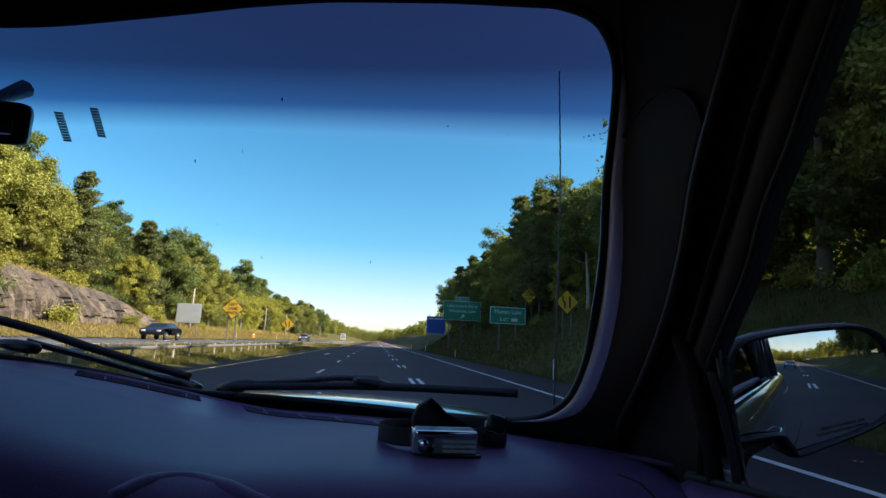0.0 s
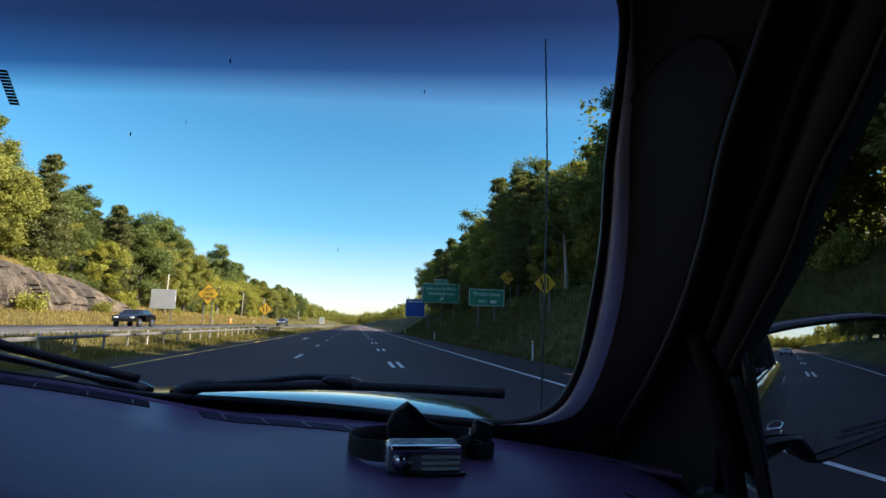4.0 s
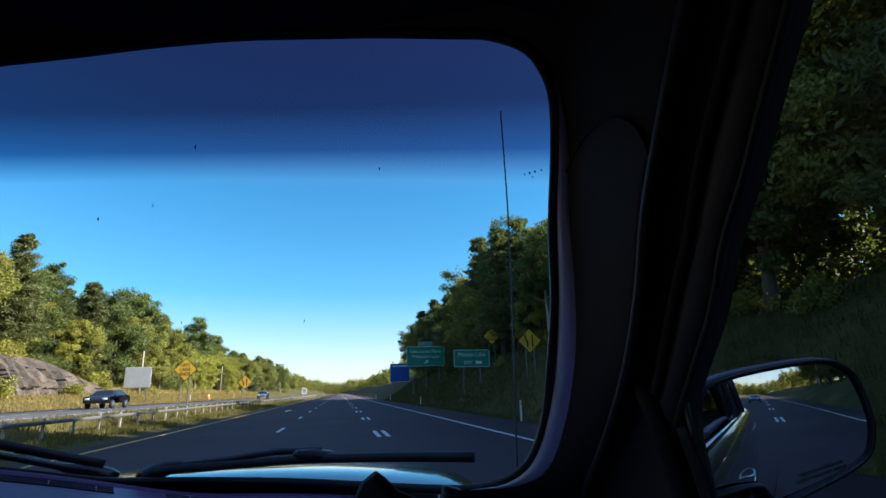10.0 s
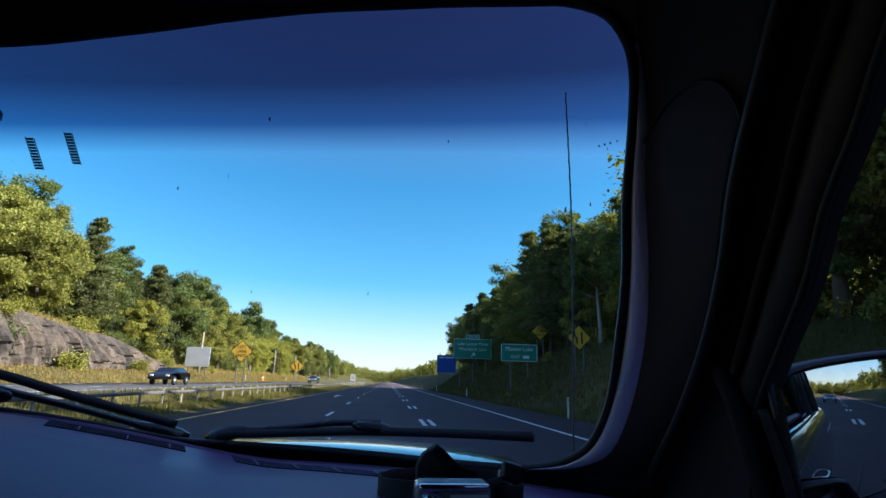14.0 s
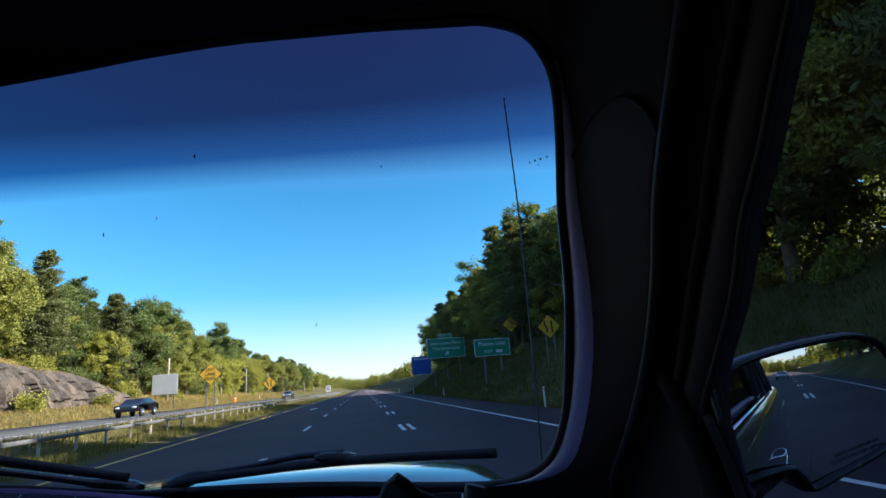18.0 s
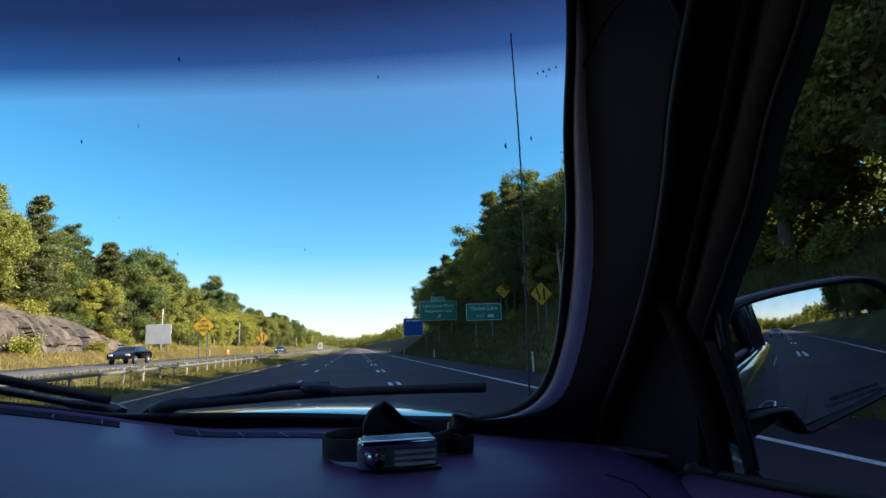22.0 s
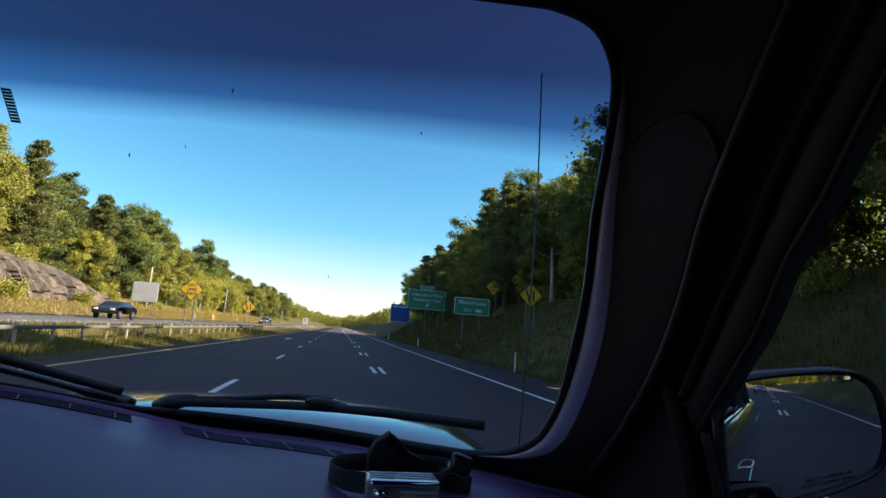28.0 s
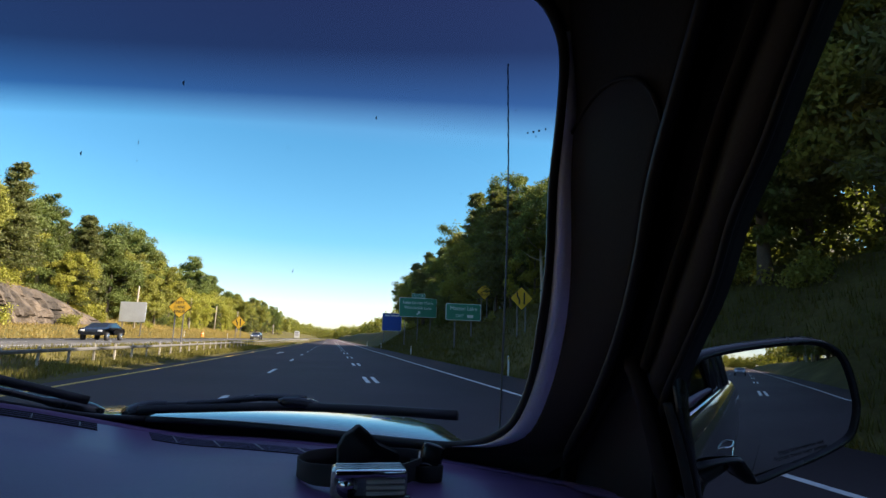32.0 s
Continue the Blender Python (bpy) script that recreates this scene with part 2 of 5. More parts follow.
GLASS_FRONT = glass_material("windshield_glass", (0.78, 0.84, 0.84), band=True, gloss=0.55)
GLASS_SIDE = glass_material("side_glass", (0.66, 0.68, 0.68), gloss=0.12)
GLASS_DARK = material("dark_glass", (0.012, 0.015, 0.016), 0.05, var=0.1, coat=0.5)
CAR_DARK = material("dark_car_paint", (0.018, 0.022, 0.028), 0.18, var=0.1, coat=0.8)
CAR_GREY = material("grey_car_paint", (0.22, 0.24, 0.27), 0.2, metal=0.5, var=0.1, coat=0.8)
TYRE = material("tyre", (0.02, 0.02, 0.02), 0.85, var=0.2)
BUG = material("bug_mark", (0.10, 0.10, 0.10), 0.9, var=0.3)
SMEAR = glass_material("thin_smear", (0.42, 0.46, 0.50), gloss=0.1)


# ---- mesh helpers ----
def mesh_of(bm, name, smooth=True):
    me = bpy.data.meshes.new(name)
    bm.normal_update()
    bm.to_mesh(me)
    bm.free()
    if smooth:
        me.shade_smooth()
    return me


def part(name, bm, mat, parent, label="", smooth=True, apart=False):
    ob = new(name, mesh_of(bm, name, smooth))
    ob.data.materials.append(mat)
    if parent:
        ob.parent = parent
        if apart:                       # the mesh is in the world's own coordinates
            ob.matrix_parent_inverse = parent.matrix_world.inverted()
    if label:
        ob["label"] = label
    return ob


def data_part(name, verts, faces, mat, parent, label="", smooth=False):
    me = bpy.data.meshes.new(name)
    me.from_pydata([tuple(v) for v in verts], [], faces)
    me.materials.append(mat)
    if smooth:
        me.shade_smooth()
    ob = new(name, me)
    if parent:
        ob.parent = parent
    if label:
        ob["label"] = label
    return ob


def thing(name, place, label, category, group="", kind=""):
    ob = new(name)
    ob.location = place
    bpy.context.view_layer.update()
    return tagged(ob, label, category, group, kind)


def box(bm, x0, x1, y0, y1, z0, z1, bevel=0.0):
    made = bmesh.ops.create_cube(bm, size=1.0, matrix=Matrix.LocRotScale(((x0 + x1) / 2, (y0 + y1) / 2, (z0 + z1) / 2), None, (x1 - x0, y1 - y0, z1 - z0)))
    if bevel:
        edges = list({e for v in made["verts"] for e in v.link_edges})
        bmesh.ops.bevel(bm, geom=edges, offset=bevel, segments=2, affect="EDGES", profile=0.6)
    return bm


def tube(bm, pts, radius, sides=8, flat=1.0):
    """A round bar along points; radius: one number, or one for each point."""
    pts = [Vector(p) for p in pts]
    rad = radius if isinstance(radius, (list, tuple)) else [radius] * len(pts)
    rings, side = [], None
    for i, p in enumerate(pts):
        way = (pts[min(i + 1, len(pts) - 1)] - pts[max(i - 1, 0)]).normalized()
        ref = side if side is not None else (Vector((0, 0, 1)) if abs(way.z) < 0.9 else Vector((1, 0, 0))).cross(way)
        side = (ref - way * ref.dot(way)).normalized()
        up = way.cross(side)
        rings.append([bm.verts.new(p + (side * math.cos(a) + up * math.sin(a) * flat) * rad[i]) for a in (2 * math.pi * k / sides for k in range(sides))])
    for a, b in zip(rings, rings[1:]):
        for k in range(sides):
            bm.faces.new((a[k], a[(k + 1) % sides], b[(k + 1) % sides], b[k]))
    bm.faces.new(rings[0][::-1])
    bm.faces.new(rings[-1])
    return bm


def loft(bm, rows, thick=None):
    """A sheet through rows of points; thick: a vector or distance by which a second skin lies behind the first."""
    grid = [[bm.verts.new(p) for p in row] for row in rows]
    faces = []
    for a, b in zip(grid, grid[1:]):
        for k in range(len(a) - 1):
            faces.append(bm.faces.new((a[k], a[k + 1], b[k + 1], b[k])))
    if thick is not None:
        bm.normal_update()
        made = bmesh.ops.extrude_face_region(bm, geom=faces)
        bmesh.ops.translate(bm, vec=Vector(thick), verts=[v for v in made["geom"] if isinstance(v, bmesh.types.BMVert)])
    return bm


def bezier(a, c, b, n=8):
    a, c, b = Vector(a), Vector(c), Vector(b)
    return [a * (1 - t) ** 2 + c * 2 * t * (1 - t) + b * t * t for t in (i / n for i in range(n + 1))]


def smooth_path(pts, n=4):
    """Catmull-Rom points through pts."""
    p = [Vector(q) for q in pts]
    p = [p[0] * 2 - p[1]] + p + [p[-1] * 2 - p[-2]]
    out = []
    for i in range(1, len(p) - 2):
        for k in range(n):
            t = k / n
            out.append(0.5 * (2 * p[i] + (p[i + 1] - p[i - 1]) * t + (2 * p[i - 1] - 5 * p[i] + 4 * p[i + 1] - p[i + 2]) * t * t + (3 * p[i] - p[i - 1] - 3 * p[i + 1] + p[i + 2]) * t ** 3))
    return out + [p[-2]]


def step(a, b, x):
    t = min(max((x - a) / (b - a), 0.0), 1.0)
    return t * t * (3 - 2 * t)


# ---- the land ----
def rocky(y):
    """1 where the rock cutting stands beside the far carriageway."""
    return step(-40, -15, y) * (1 - step(62, 84, y))


def land(x, y):
    """The height of the ground."""
    swell = noise.noise((x * 0.06, y * 0.045, 3.1))
    if x >= -7:
        rise = min(max((x - 9.4) / 8.6, 0.0), 1.0)
        bank = 5.2 * (0.35 * step(0, 1, rise) + 0.65 * rise ** 1.2) * (0.92 + 0.08 * math.sin(y * 0.021))
        return -0.03 + bank + max(x - 18, 0) * 0.07 + 0.16 * swell * step(11, 14, x) - 0.18 * step(8.3, 9.2, x) * (1 - step(9.6, 11, x))
    z = 0.14 * step(7, 9, -x) + 0.62 * step(10.4, 11.8, -x)
    if x > -24.6:
        return z - 0.03
    z += 1.2 * step(24.6, 27.4, -x)
    r = rocky(y)
    top = 4.9 + 0.9 * noise.noise((0.0, y * 0.06, 8.0)) - 2.0 * step(35, 80, y)
    cut = top * step(29.2, 30.4, -x) + 1.6 * step(30.6, 36, -x)
    slope = 4.2 * step(26.5, 42, -x)
    return z + r * cut + (1 - r) * slope + max(-x - 38, 0) * 0.05 + 0.3 * swell


def axis(stops):
    """Grid stations: (from, to, pace) runs."""
    out = []
    for a, b, s in stops:
        v = a
        while v < b - 1e-6:
            out.append(v)
            v += s
    return out + [stops[-1][1]]


xs = axis([(-1800, -300, 300), (-300, -60, 40), (-60, -30, 5), (-30, -24, 0.6), (-24, -7, 1.2), (-7, 8, 2.5), (8, 19, 0.6), (19, 60, 5), (60, 300, 40), (300, 1800, 300)])
ys = axis([(-1500, -300, 200), (-300, -40, 20), (-40, 130, 2.5), (130, 400, 10), (400, 1000, 60), (1000, 4000, 600)])
verts = [(x, y, land(x, y)) for y in ys for x in xs]
nx = len(xs)
faces = [(j * nx + i, j * nx + i + 1, (j + 1) * nx + i + 1, (j + 1) * nx + i) for j in range(len(ys) - 1) for i in range(nx - 1)]
ground = tagged(data_part("ground", verts, faces, GROUND, None, smooth=True), "rough grassy verges and wooded banks along a highway", "ground", kind="structure")


def strip(name, x0, x1, z, mat, y0, y1, label, cat):
    bm = bmesh.new()
    loft(bm, [[(x0, y, z - 0.04), (x0, y, z), ((x0 + x1) / 2, y, z + 0.02), (x1, y, z), (x1, y, z - 0.04)] for y in axis([(y0, 200, 20), (200, y1, 100)])])
    return tagged(part(name, bm, mat, None), label, cat, kind="structure")


road = strip("road", -8.0, 8.6, 0.0, ASPHALT, -500, 1400, "dark grey asphalt three-lane carriageway with shoulders", "road")
road_far = strip("road_opposite", -24.4, -11.9, 0.775, ASPHALT_OLD, -500, 1400, "sunlit grey asphalt carriageway beyond the guardrail", "road")
LANES = (-6.75, -2.05, 1.9, 5.9)


def paint_bar(x0, x1, y0, y1, z):
    bm = bmesh.new()
    loft(bm, [[(x0, y, z), (x1, y, z)] for y in axis([(y0, y1, max((y1 - y0) / 10, 3.0))])])
    return bm


def road_z(x):
    return 0.02 * (1 - abs(x - 0.3) / 8.3) + 0.005


part("edge_line", paint_bar(LANES[0] - 0.09, LANES[0] + 0.09, -500, 1400, road_z(LANES[0])), LINE_YELLOW, road, "yellow painted edge line")
part("edge_line", paint_bar(LANES[3] - 0.08, LANES[3] + 0.08, -500, 1400, road_z(LANES[3])), LINE_WHITE, road, "white painted edge line")
dash_mesh = {}
for k in range(-14, 40):
    y0 = 17.5 + k * 12.2
    for x in (LANES[1], LANES[2] - 0.16, LANES[2] + 0.16):
        if x not in dash_mesh:
            dash_mesh[x] = mesh_of(paint_bar(-0.075, 0.075, 0, 3.05, 0), "lane_dash")
            dash_mesh[x].materials.append(LINE_WHITE)
        if x > 0 and -14 < y0 < 2:
            continue                    # worn away
        ob = new("lane_dash", dash_mesh[x])
        ob.location = (x, y0 + (2.0 if x > 0 else 6.5), road_z(x))
        ob.parent = road
part("edge_line", paint_bar(-13.0, -12.86, -500, 1400, 0.787), LINE_WHITE, road_far)
part("edge_line", paint_bar(-23.3, -23.16, -500, 1400, 0.787), LINE_WHITE, road_far)
for k in range(-6, 26):
    for x in (-16.4, -19.8):
        part("lane_dash", paint_bar(x - 0.07, x + 0.07, 8 + k * 12.2, 11 + k * 12.2, 0.80), LINE_WHITE, road_far)
bm = bmesh.new()
arrow = [(-0.10, 0), (0.10, 0), (0.10, 2.2), (0.38, 2.2), (0.0, 3.6), (-0.38, 2.2), (-0.10, 2.2)]
bm.faces.new([bm.verts.new((-4.3 + x, 52 + y * 1.5, road_z(-4.3))) for x, y in arrow])
part("lane_arrow", bm, LINE_WHITE, road, "white merge arrow")


# ---- rock cutting ----
def rock_face():
    """A blasted face: upright joints, ledges and chipped blocks."""
    rng = random.Random(5)
    joints, y = [], -38.0
    while y < 84:
        joints.append((y, rng.uniform(-0.22, 0.22), rng.uniform(0.4, 1.1), rng.uniform(-0.45, 0.55)))
        y += rng.choice((0.7, 1.0, 1.4, 2.1, 2.8))
    rows = []
    ys_ = axis([(-40, 10, 1.0), (10, 60, 0.17), (60, 84, 0.34)])
    for j in range(29):
        row = []
        f = j / 28
        for y in ys_:
            top = land(-30.6, y) + 0.15
            z = 1.2 + (top - 1.2) * f
            warp = 0.5 * noise.noise((y * 0.5, z * 0.6, 9.0))
            at = y + warp * 0.35
            near = min(joints, key=lambda q: abs(at - q[0] - q[1] * z))
            crack = near[2] * max(0.0, 1 - abs(at - near[0] - near[1] * z) / 0.24)
            slab = near[3] + noise.cell((at * 0.34 + 0.1 * z, z * 0.18 + warp * 0.3, 1.0)) * 0.55
            ledge = noise.cell((at * 0.5, z * 1.1 + 0.4 * warp, 6.0)) * 0.30
            chip = noise.cell((y * 2.1 + 0.5 * z + warp, z * 1.6 - 0.2 * y, 2.0)) * 0.16
            x = -27.9 - 2.2 * f ** 2.2 + (slab + ledge + chip - crack) * (1 - f ** 6) + noise.noise((y * 0.35, z * 0.4, 0.5)) * 0.35
            row.append((x, y, z + rng.uniform(-0.05, 0.05)))
        rows.append(row)
    bm = loft(bmesh.new(), rows)
    bmesh.ops.recalc_face_normals(bm, faces=bm.faces)
    return tagged(part("rock_cutting", bm, ROCK, None, smooth=False), "fractured brown-grey blasted rock face beside the road", "rock face", kind="structure")


rock_face()


# ---- trees ----
def quads(centres, size, rng, stretch=1.0, droop=0.0):
    """Small bent leaves, one at each centre."""
    n = len(centres)
    c = np.asarray(centres)
    u = rng.normal(size=(n, 3))
    u /= np.linalg.norm(u, axis=1)[:, None]
    w = rng.normal(size=(n, 3))
    w[:, 2] -= droop
    v = np.cross(u, w)
    v /= np.linalg.norm(v, axis=1)[:, None] + 1e-9
    s = size * rng.uniform(0.6, 1.25, (n, 1))
    tip, side = u * s * stretch, v * s * 0.55
    verts = np.stack([c - tip, c + side, c + tip, c - side], 1).reshape(-1, 3)
    return verts, (np.arange(n * 4).reshape(n, 4)).tolist()


def broad_tree(seed, height, spread, leaf_mat, bark, leaves=38000, size=0.125, low=0.18):
    rng = np.random.default_rng(seed)
    tree = thing("tree", (0, 0, 0), "", "tree")
    bm = bmesh.new()
    lean = rng.normal(size=2) * 0.03 * height
    spine = [(lean[0] * f * f, lean[1] * f * f, height * 0.92 * f) for f in (0, 0.12, 0.3, 0.5, 0.7, 0.86, 1)]
    r0 = height * 0.017
    tube(bm, spine, [r0 * 1.35, r0, r0 * 0.85, r0 * 0.65, r0 * 0.45, r0 * 0.25, r0 * 0.1], 7)
    clumps = []
    for k in range(15):
        f = low + (0.93 - low) * (k + rng.uniform(0, 0.8)) / 15
        a = k * 2.4 + rng.uniform(-0.5, 0.5)
        reach = spread * (0.55 + 0.55 * math.sin(math.pi * min(1, (f - low * 0.5) / (1.05 - low * 0.5)) ** 0.8)) * rng.uniform(0.7, 1.1)
        base = np.array([lean[0] * f * f, lean[1] * f * f, height * 0.92 * f])
        end = base + [math.cos(a) * reach, math.sin(a) * reach, reach * rng.uniform(0.15, 0.6)]
        mid = (base + end) / 2 + [0, 0, -0.1 * reach]
        tube(bm, [base, mid, end], [r0 * 0.35, r0 * 0.22, r0 * 0.06], 5)
        for q in range(8):
            g = rng.uniform(0.3, 1.10)
            clumps.append(base + (end - base) * g + rng.normal(size=3) * 0.16 * spread)
    for k in range(8):
        clumps.append(np.array([lean[0], lean[1], height * rng.uniform(0.84, 0.99)]) + rng.normal(size=3) * (0.16 * spread, 0.16 * spread, 0.2))
    part("trunk", bm, bark, tree)
    clumps = np.array(clumps)
    per = leaves // len(clumps)
    rad = spread * rng.uniform(0.10, 0.27, len(clumps))
    d = rng.normal(size=(len(clumps), per, 3))
    d /= np.linalg.norm(d, axis=2)[..., None]
    d *= rng.uniform(0.25, 1.15, (len(clumps), per, 1)) * rad[:, None, None] * (1.15, 1.15, 0.8)
    v, f = quads((clumps[:, None] + d).reshape(-1, 3), size, rng)
    data_part("crown", v, f, leaf_mat, tree)
    return tree


def pine_tree(seed, height, spread, leaves=27000, size=0.125, low=0.12, bare=False):
    rng = np.random.default_rng(seed)
    tree = thing("tree", (0, 0, 0), "", "pine tree")
    bm = bmesh.new()
    r0 = height * 0.014
    tube(bm, [(0, 0, height * f) for f in (0, 0.1, 0.4, 0.75, 1)], [r0 * 1.3, r0, r0 * 0.75, r0 * 0.4, r0 * 0.06], 7)
    cs = []
    layers = 30
    for k in range(layers):
        f = low + (0.98 - low) * k / (layers - 1)
        for b in range(4):
            f = min(0.98, low + (0.98 - low) * (k + rng.uniform(-1.2, 1.2)) / (layers - 1)) if k else low
            shape = (1 - f) ** 0.6 * 1.05 + 0.05
            a = b * 1.571 + k * 2.4 + rng.uniform(-0.4, 0.4)
            reach = spread * shape * rng.uniform(0.55, 1.15)
            base = np.array([0, 0, height * f])
            end = base + [math.cos(a) * reach, math.sin(a) * reach, reach * rng.uniform(-0.15, 0.35)]
            tube(bm, [base, end], [r0 * 0.28, r0 * 0.06], 4)
            m = max(int(leaves / (layers * 4)), 8)
            g = rng.uniform(0.25, 1.05, (m, 1))
            c = base + (end - base) * g + rng.normal(size=(m, 3)) * (0.10 * reach + 0.12, 0.10 * reach + 0.12, 0.10 * reach * 0.5 + 0.10)
            cs.append(c)
    part("trunk", bm, BARK, tree)
    v, f = quads(np.concatenate(cs), size, rng, 1.7)
    data_part("crown", v, f, LEAF_PINE, tree)
    return tree


def shrub(seed, leaf_mat, r=1.2):
    rng = np.random.default_rng(seed)
    ob = thing("shrub", (0, 0, 0), "", "shrub")
    bm = bmesh.new()
    for k in range(6):
        a = k * 1.05
        tube(bm, [(0.08 * math.cos(a), 0.08 * math.sin(a), -0.1), (r * 0.5 * math.cos(a), r * 0.5 * math.sin(a), r * rng.uniform(0.7, 1.2))], [0.03, 0.008], 5)
    part("stems", bm, BARK, ob)
    c = rng.normal(size=(24, 3)) * (0.42 * r, 0.42 * r, 0.3 * r) + (0, 0, 0.75 * r)
    p = (c[:, None] + rng.normal(size=(24, 70, 3)) * 0.2 * r).reshape(-1, 3)
    p[:, 2] = np.maximum(p[:, 2], 0.03)
    v, f = quads(p, 0.10, rng)
    data_part("foliage", v, f, leaf_mat, ob)
    return ob


PATTERNS = [
    (broad_tree(11, 13.5, 4.2, LEAF_OAK, BARK), "tall dark green oak with a full rounded crown"),
    (broad_tree(12, 12.0, 3.7, LEAF_MAPLE, BARK), "mid-green maple with an uneven crown on the wood's edge"),
    (broad_tree(13, 15.0, 3.6, LEAF_OAK, BARK_PALE, low=0.38), "tall leafy tree with a bare pale lower trunk"),
    (pine_tree(14, 16.5, 3.5), "tall white pine with layered dark needles"),
    (pine_tree(15, 13.0, 3.1, low=0.1), "conical dark green spruce reaching low branches"),
    (broad_tree(16, 9.0, 3.2, LEAF_YOUNG, BARK, leaves=22000, size=0.115, low=0.08), "young yellow-green tree at the wood's edge"),
]
SHRUBS = [(shrub(21, LEAF_YOUNG), "bright green roadside shrub"), (shrub(22, LEAF_OAK, 1.5), "dark green roadside bush"), (shrub(23, LEAF_MAPLE, 0.9), "low green bush in the grass")]
used = set()


def plant(stock, k, x, y, s, turn, group, sink=0.15):
    ob, label = stock[k]
    m = pose(x, y, land(x, y) - sink, 0, 0, turn)
    if (id(stock), k) in used:
        made = copy_thing(ob, m)
    else:
        made = ob
        made.matrix_basis = m
        used.add((id(stock), k))
    made.scale = (s, s, s * (0.94 + 0.12 * ((turn * 7) % 1)))
    return tagged(made, label, group=group)


rng = random.Random(77)
y = -95.0
while y < 128:                      # the shaded wood on the bank beside the carriageway
    for row, x in enumerate((17.6, 21.5)):
        k = rng.choices(range(6), (4, 3, 3, 4, 2, 1 if row == 0 else 0))[0]
        tall = 0.80 + 0.10 * math.sin(y * 0.11 + row) if y > 0 else 0.96
        plant(PATTERNS, k, x + rng.uniform(-1.4, 1.4), y + rng.uniform(-1.3, 1.3), rng.uniform(0.86, 1.14) * tall * (1.0 + 0.06 * row), rng.uniform(0, 360), "wood on the bank")
    y += 4.2
y = 6.0
while y < 340:                      # the sunlit wood beyond the far carriageway
    gap = 4.2 if y < 120 else 7.5
    r = rocky(y)
    for row, x in enumerate((-35.0, -39.5, -45.0)):
        if row == 2 and y > 60:
            continue
        near = 0.97 if y < 75 else 1.0
        k = rng.choices(range(6), (3, 6, 2, 1, 1, 7 if row == 0 else 3))[0]
        plant(PATTERNS, k, x + (0 if r > 0.4 else 4.0 * step(70, 95, y)) + rng.uniform(-1.6, 1.6), y + rng.uniform(-1.5, 1.5), rng.uniform(0.72, 1.06) * near * (0.82 if k in (3, 4) else 1.0), rng.uniform(0, 360), "wood beyond the far carriageway")
    y += gap
for k in range(26):
    plant(SHRUBS, rng.randrange(3), rng.uniform(-34.5, -29.2), rng.uniform(25, 125), rng.uniform(0.6, 1.3), rng.uniform(0, 360), "roadside bushes")
for x, y, s in ((-27.3, 37, 0.75), (-27.2, 52, 1.1), (-30.3, 30, 1.0), (-30.2, 34, 0.7), (-30.4, 41, 1.2), (-30.2, 47, 0.8), (-27.3, 66, 0.9), (-30.3, 58, 1.1)):
    plant(SHRUBS, 0, x, y, s, y * 37.0, "roadside bushes", 0.25)
for k in range(14):
    plant(SHRUBS, rng.randrange(3), rng.uniform(-34, -29.5), rng.uniform(100, 210), rng.uniform(0.7, 1.5), rng.uniform(0, 360), "roadside bushes")
for k in range(24):
    plant(SHRUBS, rng.randrange(1, 3), rng.uniform(15.2, 17.2), rng.uniform(-20, 150), rng.uniform(0.6, 1.2), rng.uniform(0, 360), "roadside bushes")


def deep_wood():
    """Hidden rows added behind the wood's edge to keep the sun off the road, and the wood set back beyond it."""
    g = np.random.default_rng(57)
    cs = []
    spots = [(x + g.uniform(-1.5, 1.5), y + g.uniform(-1.5, 1.5), g.uniform(0.85, 1.15)) for x in (26.5, 31.5, 36.5) for y in np.arange(-90, 124, 4.4)]
    spots += [(x + 0.03 * (y - 132) + g.uniform(-2, 2), y + g.uniform(-2, 2), g.uniform(0.7, 0.95)) for x in (34.0, 41.0) for y in np.arange(132, 340, 8.0)]
    for x, y, s in spots:
        h, w = g.uniform(12, 15.5) * s, g.uniform(2.9, 4.0) * s
        lobes = g.normal(size=(26, 3)) * (0.42, 0.42, 0.26) + (0, 0, 0.6)
        lobes[:, :2] *= (1.25 - np.clip(lobes[:, 2:], 0.2, 1.0))
        d = (lobes[:, None] + g.normal(size=(26, 44, 3)) * (0.16, 0.16, 0.05)).reshape(-1, 3)
        cs.append(d * (w * 1.3, w * 1.3, h) + (x, y, land(x, y)))
    v, f = quads(np.concatenate(cs), 0.34, g)
    return tagged(data_part("deep_wood", v, f, LEAF_OAK, None), "dark green woods behind the bank, hidden rows added to cast shade", "woods", kind="stuff")


deep_wood()


